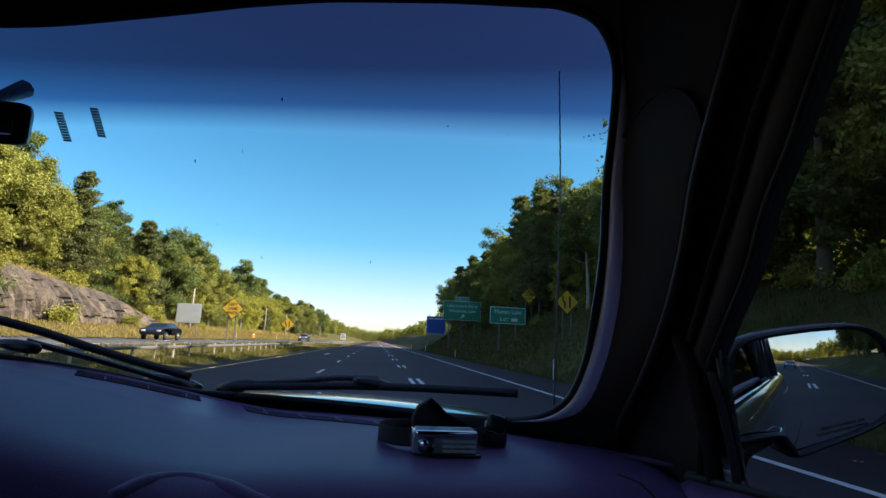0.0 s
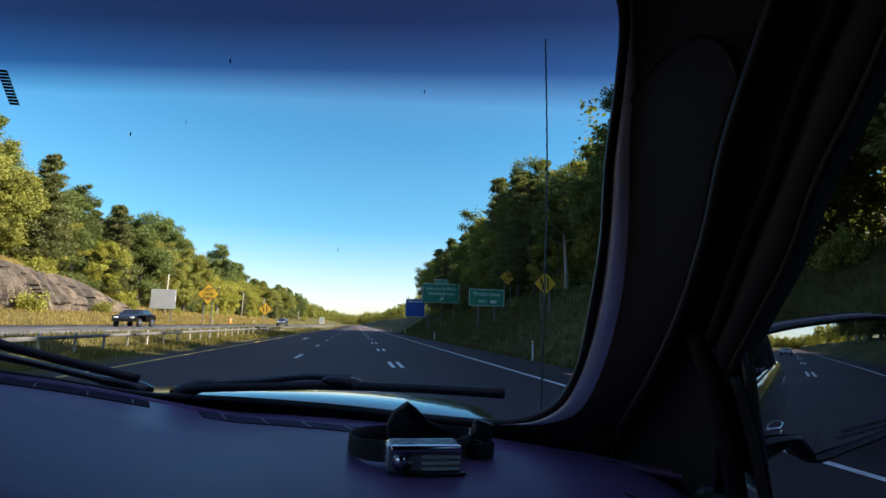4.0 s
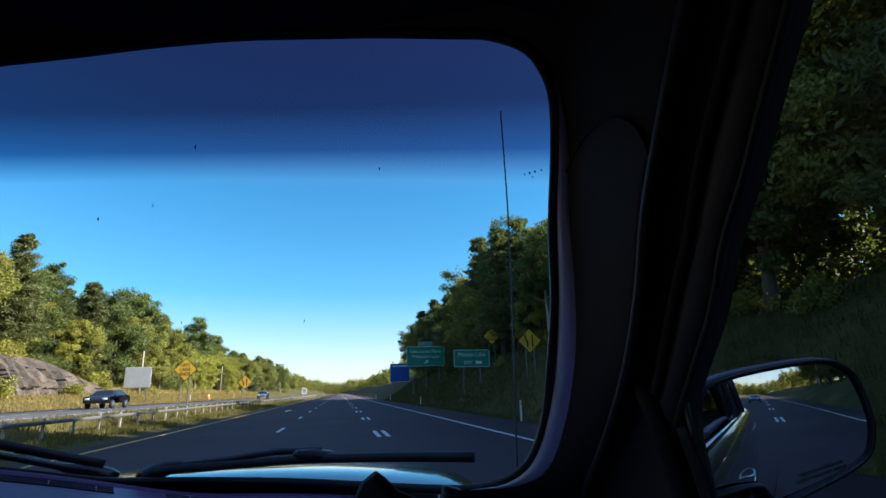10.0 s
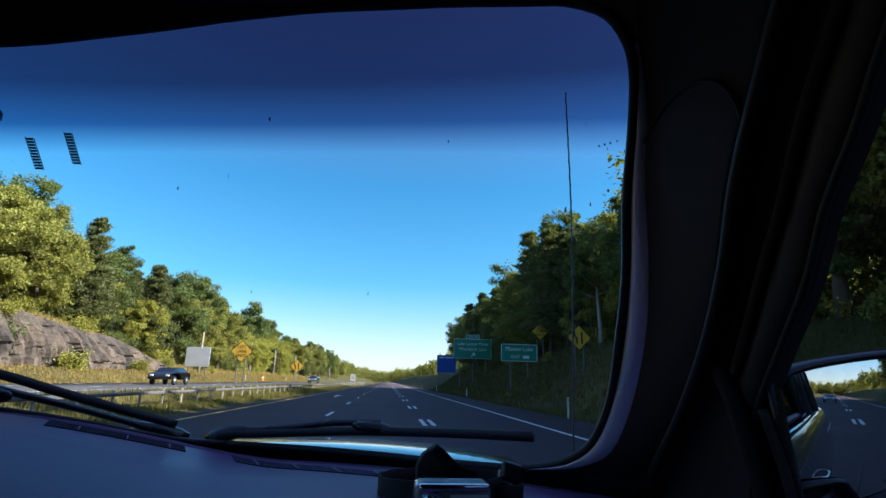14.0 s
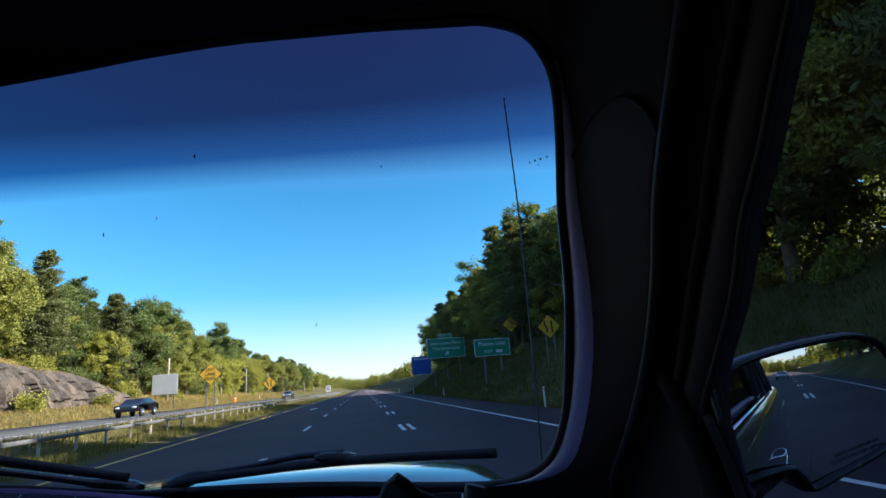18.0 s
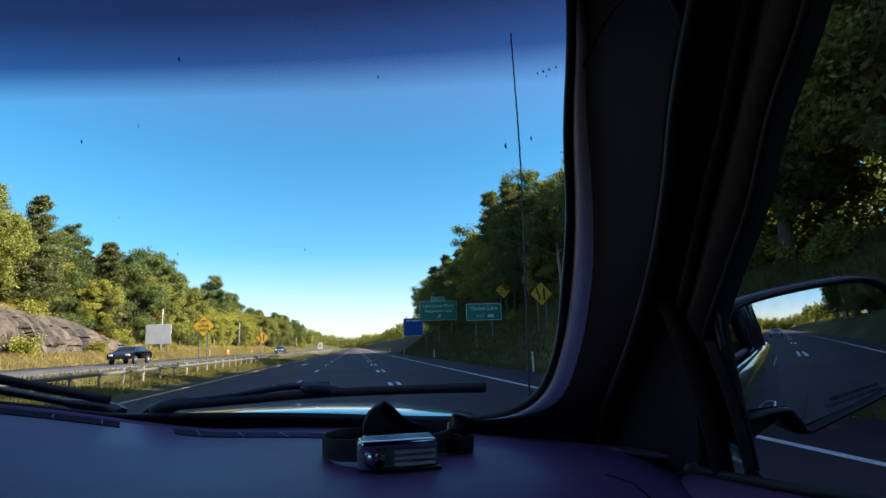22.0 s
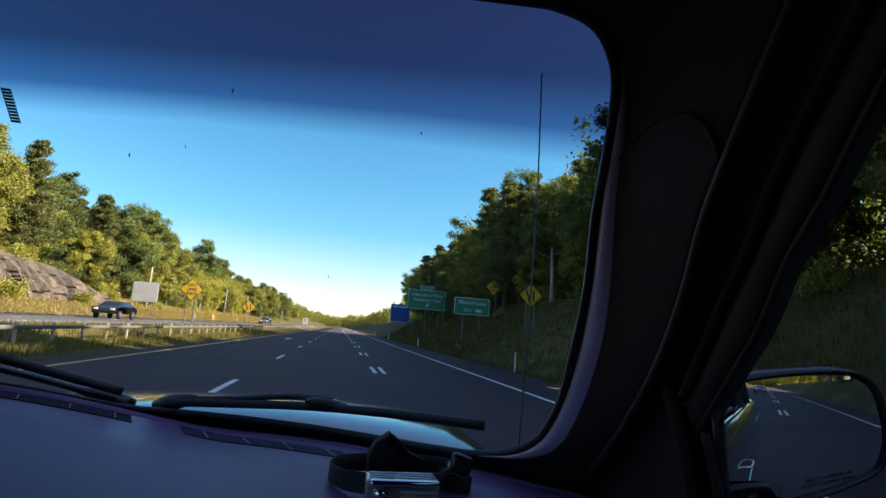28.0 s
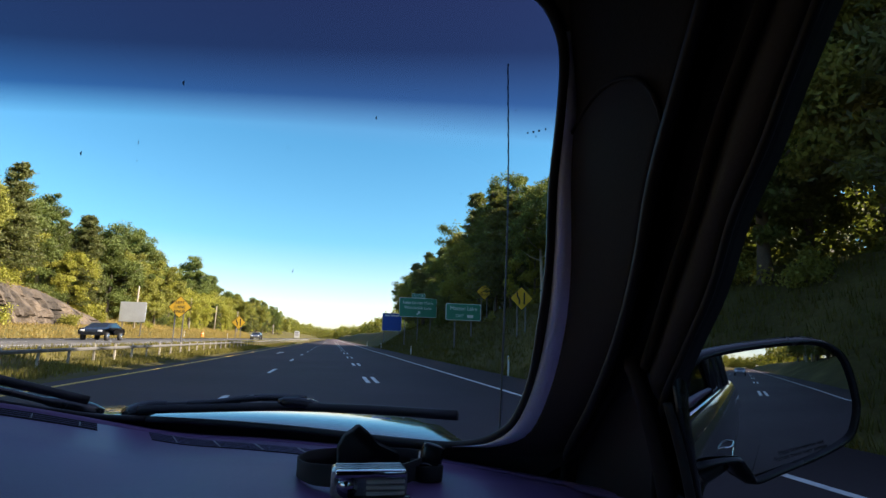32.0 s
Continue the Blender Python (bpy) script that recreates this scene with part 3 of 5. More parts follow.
def far_wood():
    """The distant woods on both sides and across the end of the road."""
    g = np.random.default_rng(31)
    cs = []
    spots = [(g.uniform(36, 80), g.uniform(330, 1100), 1.0) for _ in range(230)] + [(-g.uniform(40, 85), g.uniform(330, 1100), 1.0) for _ in range(250)]
    spots += [(g.uniform(-160, 160), g.uniform(1060, 1200), 1.45) for _ in range(300)] + [(-g.uniform(46, 120), g.uniform(20, 330), 0.95) for _ in range(120)]
    spots += [(g.uniform(32, 90), g.uniform(-150, 330), 1.1) for _ in range(110)]
    spots += [(sg * g.uniform(20, 60), -g.uniform(100, 480), 1.0) for sg in (-1.6, 1) for _ in range(90)] + [(g.uniform(-120, 120), -g.uniform(470, 540), 1.35) for _ in range(210)]
    for x, y, s in spots:
        h, w = g.uniform(11, 16) * s, g.uniform(3, 4.6) * s
        z = land(x, y)
        m = 240
        d = g.normal(size=(m, 3))
        d /= np.linalg.norm(d, axis=1)[:, None]
        d *= g.uniform(0.6, 1.05, (m, 1)) * (1 + 0.3 * np.sin(d[:, :1] * 5 + x) * np.cos(d[:, 2:] * 6 + y))
        cs.append(d * (w, w, h * 0.5) + (x, y, z + h * 0.5))
    v, f = quads(np.concatenate(cs), 1.05, g)
    return tagged(data_part("far_wood", v, f, LEAF_MAPLE, None), "distant mixed green woods along the highway", "woods", kind="stuff")


far_wood()


def undergrowth():
    """Dense leafy cover between the trunks, on the bank and on the far side."""
    g = np.random.default_rng(41)
    cs = []
    for x0, x1, y0, y1, count in ((18.5, 30, -70, 190, 620), (-50, -36.5, 8, 220, 420)):
        for k in range(count):
            x, y, r = g.uniform(x0, x1), g.uniform(y0, y1), g.uniform(0.9, 2.0)
            d = g.normal(size=(190, 3)) * (0.6 * r, 0.6 * r, 0.55 * r)
            d[:, 2] = np.abs(d[:, 2]) * 1.5
            cs.append(d + (x, y, land(x, y)))
    v, f = quads(np.concatenate(cs), 0.13, g)
    return tagged(data_part("undergrowth", v, f, LEAF_OAK, None), "dense dark undergrowth between the trunks", "undergrowth", kind="stuff")


undergrowth()


def grass(name, count, where, mat, height, label):
    """Tufts of thin blades."""
    g = np.random.default_rng(len(name) * 7)
    verts, faces = [], []
    for k in range(count):
        x, y = where(g)
        z = land(x, y)
        for b in range(4):
            a, h = g.uniform(0, 6.283), height * g.uniform(0.5, 1.25)
            w, ox, oy = 0.018 + 0.012 * (abs(y) > 40), g.normal() * 0.12, g.normal() * 0.12
            lx, ly = math.cos(a) * h * 0.4, math.sin(a) * h * 0.4
            i = len(verts)
            px, py = -math.sin(a) * w, math.cos(a) * w
            verts += [(x + ox - px, y + oy - py, z - 0.02), (x + ox + px, y + oy + py, z - 0.02), (x + ox + lx, y + oy + ly, z + h)]
            faces.append((i, i + 1, i + 2))
    return tagged(data_part(name, verts, faces, mat, None), label, "grass", kind="stuff")


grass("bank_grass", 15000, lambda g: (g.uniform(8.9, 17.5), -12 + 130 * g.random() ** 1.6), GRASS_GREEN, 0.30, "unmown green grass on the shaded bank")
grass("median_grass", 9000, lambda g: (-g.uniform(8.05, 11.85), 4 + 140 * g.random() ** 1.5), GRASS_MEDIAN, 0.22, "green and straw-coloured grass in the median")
grass("dry_verge_grass", 9000, lambda g: (-g.uniform(24.6, 27.4), 5 + 190 * g.random()), GRASS_DRY, 0.27, "dry straw-coloured grass at the foot of the rock")
grass("dry_slope_grass", 14000, lambda g: (-g.uniform(28.7, 36.5), 15 + 190 * g.random()), GRASS_DRY, 0.5, "tall dry golden grass on the slope above the rock")


# ---- road furniture ----
def guardrail():
    rail = thing("guardrail", (-9.9, 0, 0.16), "pale box-beam guardrail on short weathered posts along the median", "guardrail")
    post = None
    for k in range(-40, 110):
        y = k * 2.4 + 1.0
        if post is None:
            bm = bmesh.new()
            box(bm, -0.045, 0.035, -0.045, 0.045, -0.3, 0.74, 0.008)
            post = mesh_of(bm, "post", False)
            post.materials.append(POST_PALE)
        ob = new("post", post)
        ob.parent = rail
        ob.location = (0, y, 0)
    prof = [(0.037, 0.53), (0.045, 0.52), (0.125, 0.52), (0.135, 0.53), (0.135, 0.64), (0.125, 0.65), (0.045, 0.65), (0.037, 0.64)]
    for a, b in ((-115, -40), (-40, 40), (40, 120), (120, 266)):
        bm = bmesh.new()
        loft(bm, [[(-9.9 + x, yy, 0.16 + z) for x, z in prof + prof[:1]] for yy in (a, (a + b) / 2, b)])
        part("beam", bm, STEEL, rail, apart=True)
    return rail


guardrail()


def letters(name, text, size, mat, parent, m, label="", thick=0.002):
    cu = bpy.data.curves.new(name, "FONT")
    cu.body, cu.size, cu.align_x, cu.align_y, cu.extrude = text, size, "CENTER", "CENTER", thick
    tmp = bpy.data.objects.new(name, cu)
    scene.collection.objects.link(tmp)
    bpy.context.view_layer.update()
    me = bpy.data.meshes.new_from_object(tmp.evaluated_get(bpy.context.evaluated_depsgraph_get()))
    bpy.data.objects.remove(tmp)
    me.name = name
    me.materials.clear()
    me.materials.append(mat)
    ob = new(name, me)
    ob.parent = parent
    ob.matrix_local = m
    if label:
        ob["label"] = label
    return ob


def facing(x, z, lift=-0.05):
    """A place on a sign's face, which looks back along the road."""
    return pose(x, lift, z, 90, 0, 0)


def rounded_panel(bm, w, h, z0, r=0.12, t=0.03, y=0.0):
    ring = []
    for cx, cz, a0 in ((w / 2 - r, z0 + h - r, 0), (-w / 2 + r, z0 + h - r, 90), (-w / 2 + r, z0 + r, 180), (w / 2 - r, z0 + r, 270)):
        ring += [(cx + r * math.cos(radians(a0 + q)), cz + r * math.sin(radians(a0 + q))) for q in (0, 30, 60, 90)]
    f = bm.faces.new([bm.verts.new((x, y, z)) for x, z in ring])
    made = bmesh.ops.extrude_face_region(bm, geom=[f])
    bmesh.ops.translate(bm, vec=(0, t, 0), verts=[v for v in made["geom"] if isinstance(v, bmesh.types.BMVert)])
    bmesh.ops.recalc_face_normals(bm, faces=bm.faces)
    return bm


def panel_sign(place, w, h, z0, mat, label, posts, turn=0.0):
    s = thing("road_sign", place, label, "road sign")
    part("border", rounded_panel(bmesh.new(), w, h, z0, 0.14), SIGN_LETTER, s, smooth=False)
    part("panel", rounded_panel(bmesh.new(), w - 0.10, h - 0.10, z0 + 0.05, 0.10, 0.03, -0.012), mat, s, smooth=False)
    for x in posts:
        bm = bmesh.new()
        box(bm, x - 0.06, x + 0.06, 0.04, 0.14, -0.6, z0 + h * 0.9, 0.01)
        part("post", bm, STEEL, s, smooth=False)
    s.rotation_euler.z = radians(turn)
    return s


def bars(s, rows, mat):
    """Unreadable lines of writing."""
    for x0, x1, z, hh in rows:
        bm = bmesh.new()
        box(bm, x0, x1, -0.022, -0.014, z - hh / 2, z + hh / 2)
        part("writing", bm, mat, s, smooth=False)


def on_land(x, y):
    return (x, y, land(x, y))


s = panel_sign(on_land(12.3, 50), 3.4, 1.55, 2.1, SIGN_GREEN, "small green exit sign with white lettering on the verge", (-0.8, 0.8), 3)
letters("lettering", "Masten Lake", 0.52, SIGN_LETTER, s, facing(0, 3.2, -0.02))
letters("lettering", "EXIT", 0.40, SIGN_LETTER, s, facing(-0.35, 2.5, -0.02))
bars(s, [(0.35, 0.95, 2.5, 0.26)], SIGN_LETTER)
s = panel_sign(on_land(12.6, 80), 5.6, 2.8, 3.4, SIGN_GREEN, "large green lake exit sign with a number tab on top", (-1.9, 0.0, 1.9), 3)
letters("lettering", "Lake Louise Marie", 0.62, SIGN_LETTER, s, facing(0, 5.5, -0.02))
letters("lettering", "Wanaksink Lake", 0.62, SIGN_LETTER, s, facing(0, 4.75, -0.02))
bm = bmesh.new()
bm.faces.new([bm.verts.new((x, -0.02, z)) for x, z in ((0.35, 4.25), (-0.1, 4.25), (0.08, 4.1), (-0.25, 3.8), (-0.15, 3.7), (0.2, 3.98), (0.35, 3.8))])
part("arrow", bm, SIGN_LETTER, s, smooth=False)
part("exit_tab", rounded_panel(bmesh.new(), 2.0, 0.62, 6.22, 0.08), SIGN_LETTER, s, smooth=False)
part("tab_panel", rounded_panel(bmesh.new(), 1.9, 0.52, 6.27, 0.06, 0.03, -0.012), SIGN_GREEN, s, smooth=False)
letters("lettering", "EXIT 110", 0.36, SIGN_LETTER, s, facing(0, 6.53, -0.02))
s = panel_sign(on_land(12.4, 114), 4.0, 3.6, 2.0, SIGN_BLUE, "blue services sign with a line of white writing", (-1.6, 1.6), 3)
bars(s, [(-1.5, -0.5, 5.1, 0.28), (-0.3, 1.4, 5.1, 0.28)], SIGN_LETTER)
s = panel_sign(on_land(-26.4, 82), 3.4, 2.7, 1.3, SIGN_BACK, "pale blank back of a large sign on two posts", (-1.2, 1.2), -4)
s = panel_sign(on_land(-9.9, 172), 1.5, 1.9, 1.3, SIGN_BACK, "small white regulatory sign in the median", (0,), 2)
bars(s, [(-0.5, 0.5, 2.8, 0.16), (-0.4, 0.4, 2.4, 0.16), (-0.5, 0.5, 2.0, 0.16)], SIGN_BLACK)


def diamond(place, label, words, z=2.6, r=0.86):
    s = thing("warning_sign", place, label, "road sign", "diamond warning signs")
    for name, rr, y, mat in (("border", r, 0.0, SIGN_BLACK), ("panel", r - 0.05, -0.012, SIGN_YELLOW)):
        bm = bmesh.new()
        f = bm.faces.new([bm.verts.new(p) for p in ((rr, y, z), (0, y, z - rr), (-rr, y, z), (0, y, z + rr))])
        made = bmesh.ops.extrude_face_region(bm, geom=[f])
        bmesh.ops.translate(bm, vec=(0, 0.025, 0), verts=[v for v in made["geom"] if isinstance(v, bmesh.types.BMVert)])
        bmesh.ops.recalc_face_normals(bm, faces=bm.faces)
        part(name, bm, mat, s, smooth=False)
    for x in (-0.3, 0.3):
        bm = bmesh.new()
        box(bm, x - 0.04, x + 0.04, 0.03, 0.10, -0.5, z + 0.3, 0.008)
        part("post", bm, STEEL, s, smooth=False)
    if words:
        for k, w in enumerate(words):
            letters("lettering", w, 0.33, SIGN_BLACK, s, facing(0, z + 0.34 - 0.34 * k, -0.018))
    else:
        for pts in (((-0.22, -0.42), (-0.10, -0.42), (-0.10, -0.05), (-0.26, 0.18), (-0.26, 0.42), (-0.36, 0.42), (-0.36, 0.12), (-0.22, -0.1)), ((0.14, -0.42), (0.26, -0.42), (0.26, 0.42), (0.14, 0.42))):
            bm = bmesh.new()
            bm.faces.new([bm.verts.new((x, -0.016, z + q)) for x, q in pts])
            part("lane_symbol", bm, SIGN_BLACK, s, smooth=False)
    return s


diamond(on_land(15.4, 54), "yellow diamond sign with black lettering on the bank", ("LEFT", "LANE", "ENDS"), 3.0)
diamond(on_land(-11.3, 46), "yellow diamond sign with black lettering in the median", ("LEFT", "LANE", "ENDS"), 3.0)
diamond(on_land(13.4, 37), "yellow lane-ends symbol sign on the verge", None)
diamond(on_land(-11.3, 74), "yellow lane-ends symbol sign in the median", None)


def utility_pole(place, h, lean, label):
    p = thing("utility_pole", place, label, "utility pole", "poles beyond the far carriageway")
    bm = bmesh.new()
    tube(bm, [(0, 0, -0.5), (lean * 0.5, 0, h * 0.5), (lean, 0, h)], [0.13, 0.115, 0.095], 9)
    part("pole", bm, POLE_WOOD, p)
    bm = bmesh.new()
    tube(bm, [(lean, 0, h), (lean, 0, h + 0.03)], 0.11, 9)
    part("cap", bm, STEEL, p)
    return p


for x, y, h, lean in ((-28.0, 88, 6.2, 0.12), (-29.0, 124, 6.6, -0.1), (-29.5, 152, 6.5, 0.1), (-29.5, 186, 6.8, 0.0), (-30.5, 222, 6.6, 0.15), (-30.5, 262, 6.6, 0.0)):
    utility_pole(on_land(x, y), h, lean, "weathered pale wooden pole on the grassy slope")


def delineator(place):
    d = thing("delineator", place, "slim white roadside marker post in the grass", "marker post", "roadside marker posts")
    bm = bmesh.new()
    box(bm, -0.05, 0.05, -0.02, 0.02, -0.2, 1.1, 0.015)
    part("post", bm, PLASTIC_WHITE, d, smooth=False)
    bm = bmesh.new()
    box(bm, -0.036, 0.036, -0.027, -0.021, 0.9, 1.03, 0.002)
    part("reflector", bm, SIGN_YELLOW, d, "amber reflector", smooth=False)
    return d


first = delineator(on_land(9.2, 27))
for x, y in ((9.2, 62), (9.2, 100), (9.2, 140), (-24.9, 33), (-24.9, 66), (-24.9, 104), (-24.9, 145)):
    copy_thing(first, Matrix.Translation(on_land(x, y)))


def barrel(place):
    b = thing("traffic_barrel", place, "orange plastic traffic barrel by the far verge", "traffic barrel")
    bm = bmesh.new()
    tube(bm, [(0, 0, 0), (0, 0, 0.1), (0, 0, 0.12), (0, 0, 0.95), (0, 0, 1.0)], [0.38, 0.38, 0.29, 0.24, 0.18], 14)
    part("drum", bm, ORANGE, b)
    for z in (0.35, 0.68):
        bm = bmesh.new()
        tube(bm, [(0, 0, z), (0, 0, z + 0.12)], [0.292 - z * 0.05, 0.286 - z * 0.05], 14)
        part("reflective_band", bm, PLASTIC_WHITE, b)
    return b


barrel((-24.95, 118, land(-24.95, 118)))


def car(place, turn, paint, label):
    c = thing("car", place, label, "car", "oncoming cars")
    prof = [(-2.25, 0.42), (-2.3, 0.75), (-2.1, 0.9), (-1.15, 0.98), (-0.45, 1.40), (0.7, 1.44), (1.55, 1.02), (2.15, 0.96), (2.25, 0.7), (2.2, 0.42)]
    bm = bmesh.new()
    rows = []
    for x, k in ((-0.88, 0.93), (-0.9, 1.0), (-0.72, 1.0), (0.0, 1.02), (0.72, 1.0), (0.9, 1.0), (0.88, 0.93)):
        rows.append([(x * (0.80 if z > 1.1 else 1.0), y, 0.42 + (z - 0.42) * (k if abs(x) > 0.8 and z > 1.1 else 1)) for y, z in prof])
    loft(bm, rows)
    bmesh.ops.holes_fill(bm, edges=bm.edges[:], sides=0)
    bmesh.ops.recalc_face_normals(bm, faces=bm.faces)
    part("body", bm, paint, c)
    for side in (-1, 1):
        bm = bmesh.new()
        f = bm.faces.new([bm.verts.new((side * (0.915 if z < 1.1 else 0.735), y, z)) for y, z in ((-1.0, 1.02), (1.35, 1.03), (0.66, 1.39), (-0.42, 1.36))])
        part("side_window", bm, GLASS_DARK, c, "dark glass", smooth=False)
    for y0, z0, y1, z1 in ((-1.18, 1.0, -0.5, 1.385), (1.50, 1.06, 0.78, 1.425)):
        bm = bmesh.new()
        e = -0.025 if y0 < 0 else 0.025
        bm.faces.new([bm.verts.new(p) for p in ((-0.72, y0 + e, z0 + 0.02), (0.72, y0 + e, z0 + 0.02), (0.6, y1 + e, z1 + 0.02), (-0.6, y1 + e, z1 + 0.02))])
        part("windscreen", bm, GLASS_DARK, c, "dark glass", smooth=False)
    for x in (-0.62, 0.62):
        bm = bmesh.new()
        box(bm, x - 0.17, x + 0.17, -2.31, -2.22, 0.68, 0.82, 0.03)
        part("headlight", bm, PLASTIC_WHITE, c)
    for x in (-0.86, 0.86):
        for y in (-1.4, 1.35):
            bm = bmesh.new()
            tube(bm, [(x - 0.1, y, 0.32), (x + 0.1, y, 0.32)], 0.32, 18)
            w = part("wheel", bm, TYRE, c)
            bm = bmesh.new()
            tube(bm, [(x + (0.075 if x > 0 else -0.115), y, 0.32), (x + (0.115 if x > 0 else -0.075), y, 0.32)], 0.2, 14)
            part("rim", bm, CHROME, w)
    c.rotation_euler.z = radians(turn)
    return c


car((-18.0, 50, 0.79), 0, CAR_DARK, "dark saloon car on the far carriageway")
car((-14.6, 118, 0.79), 0, CAR_GREY, "grey saloon car on the far carriageway")
car((-0.2, -120, 0.02), 180, CAR_DARK, "dark car following far behind on the road")
car((0.1, -52, 0.02), 180, CAR_GREY, "grey car following behind on the road")


# ---- the pickup truck round the camera ----
truck = thing("pickup_truck", (0, 0, 0), "dark metallic pickup truck cab with a dark interior on the highway", "pickup truck")


def shield(x, z):
    """The windshield's surface: how far ahead it lies."""
    return 1.52 - 0.75 * x * x - (z - 1.27) * 0.80


def on_glass(x, z, lift=0.0):
    return Vector((x, shield(x, z) - lift, z))


# glass
bm = bmesh.new()
loft(bm, [[on_glass(-0.80 + 1.60 * i / 32, 1.20 + 0.92 * j / 12) for i in range(33)] for j in range(13)])
windshield = part("windshield", bm, GLASS_FRONT, truck, "clear windshield with a blue shade band along its top")
windshield.visible_shadow = False
HALF = [(0.0, 1.292), (0.126, 1.287), (0.36, 1.281), (0.5, 1.279), (0.6, 1.282), (0.65, 1.288), (0.692, 1.304), (0.722, 1.335), (0.733, 1.374), (0.736, 1.43), (0.730, 1.50), (0.719, 1.60), (0.700, 1.70), (0.688, 1.79), (0.677, 1.85), (0.662, 1.887), (0.637, 1.921), (0.60, 1.946), (0.555, 1.964), (0.42, 2.001), (0.25, 2.026), (0.11, 2.026), (0.0, 2.013)]
RIM = HALF + [(-0.12, 1.990), (-0.25, 1.956), (-0.40, 1.916), (-0.52, 1.885), (-0.60, 1.81), (-0.65, 1.70), (-0.69, 1.56), (-0.69, 1.48), (-0.63, 1.425), (-0.46, 1.382), (-0.34, 1.356), (-0.126, 1.302)]
RIM = [(v.x, v.z) for v in smooth_path([(x, 0, z) for x, z in RIM + RIM[:1]], 3)][:-1]
mid = Vector((0, 1.63))
bm = bmesh.new()
rows = []
for grow, lift in ((0.0, 0.004), (0.022, 0.006), (0.10, 0.004)):
    row = []
    for i, (x, z) in enumerate(RIM):
        a, b = Vector(RIM[i - 1]), Vector(RIM[(i + 1) % len(RIM)])
        nrm = Vector(((b - a).y, -(b - a).x)).normalized()
        q = Vector((x, z)) + nrm * grow
        row.append(on_glass(q.x, q.y, lift))
    rows.append(row + row[:1])
loft(bm, rows)
part("windshield_frit", bm, FRIT, windshield, "black border baked on the glass")
bm = bmesh.new()
tube(bm, [on_glass(x, z, 0.010) for x, z in RIM + RIM[:1]], 0.008, 6)
part("windshield_seal", bm, RUBBER, windshield)
# hatched marks beside the mirror mount, etched maker's mark, chips and insect marks
for x0, z0 in ((-0.258, 1.794), (-0.202, 1.810)):
    bm = bmesh.new()
    for k in range(11):
        p = on_glass(x0 - 0.002 + 0.004 * (1 - k / 10), z0 + 0.040 * k / 10, 0.004)
        box(bm, p.x - 0.006, p.x + 0.006, p.y - 0.001, p.y + 0.0005, p.z - 0.0019, p.z + 0.0019)
    for dx in (-0.006, 0.006):
        tube(bm, [on_glass(x0 + 0.002 + dx, z0 - 0.002, 0.004), on_glass(x0 - 0.002 + dx, z0 + 0.042, 0.004)], 0.0007, 4)
    part("hatched_strip", bm, FRIT, windshield, "small dark hatched strip on the glass", smooth=False)
bm = bmesh.new()
for k, (dx, w) in enumerate(((0.0, 0.002), (0.006, 0.003), (0.012, 0.003), (0.019, 0.002), (0.010, 0.001))):
    p = on_glass(0.657 + dx, 1.779 - (0.006 if k == 4 else 0), 0.004)
    box(bm, p.x - w / 2.6, p.x + w / 2.6, p.y - 0.0006, p.y, p.z - 0.0014, p.z + 0.0014)
part("etched_mark", bm, FRIT, windshield, smooth=False)
for x, z, r in ((0.139, 1.8945, 0.0026), (0.452, 1.832, 0.0018), (0.632, 1.708, 0.0026), (0.661, 1.709, 0.0020), (-0.040, 1.789, 0.0022)):
    p = on_glass(x, z, 0.003)
    bm = tube(bmesh.new(), [p + Vector((r * 0.3, 0, -r * 1.7)), p + Vector((-r * 0.2, 0, -r * 0.2)), p + Vector((r * 0.25, 0, r * 1.6))], [r * 0.25, r * 0.62, r * 0.2], 6)
    part("insect_speck", bm, BUG, windshield, "dark insect mark on the glass", smooth=False)
rngd = random.Random(9)
for k in range(40):
    bm = bmesh.new()
    x, z = rngd.uniform(-0.3, 0.7), rngd.uniform(1.36, 1.82)
    p, r = on_glass(x, z, 0.003), rngd.choice((0.0007, 0.0009, 0.0012, 0.0018))
    tube(bm, [p + Vector((rngd.uniform(-1, 1) * r, 0, -r * rngd.uniform(1, 2))), p + Vector((rngd.uniform(-1, 1) * r, 0, r * rngd.uniform(1, 2)))], [r * 0.5, r * 0.25], 5)
    part("insect_speck", bm, SMEAR, windshield, smooth=False)

# dashboard


def dash_rise(x):
    return 0.128 * step(-0.16, 0.52, -x)


def dash_profile(x):
    side = step(0.80, 0.86, x) + step(0.72, 0.81, -x)
    zf = 1.256 + dash_rise(x) * 0.95
    yf = min(shield(x, zf) - 0.012, 1.60)
    zt = 1.262 + dash_rise(x) - 0.03 * side
    near = 0.665 + 0.045 * x * x + 0.12 * side
    return [(x, yf, zf), (x, yf - 0.05, zf + 0.004), (x, yf - 0.055, zf - 0.003), (x, yf - 0.075, zf - 0.003), (x, yf - 0.08, zf + 0.006), (x, (yf + near) / 2 + 0.1, zt - 0.002), (x, near + 0.16, zt), (x, near + 0.09, zt - 0.006), (x, near + 0.045, zt - 0.022), (x, near + 0.015, zt - 0.05), (x, near, zt - 0.09), (x, near + 0.01, zt - 0.16), (x, near + 0.05, zt - 0.40)]


bm = bmesh.new()
loft(bm, [dash_profile(-0.81 + 1.67 * i / 76) for i in range(77)])
bmesh.ops.recalc_face_normals(bm, faces=bm.faces)
dash = part("dashboard", bm, VINYL, truck, "dark violet-grey grained vinyl dashboard top")


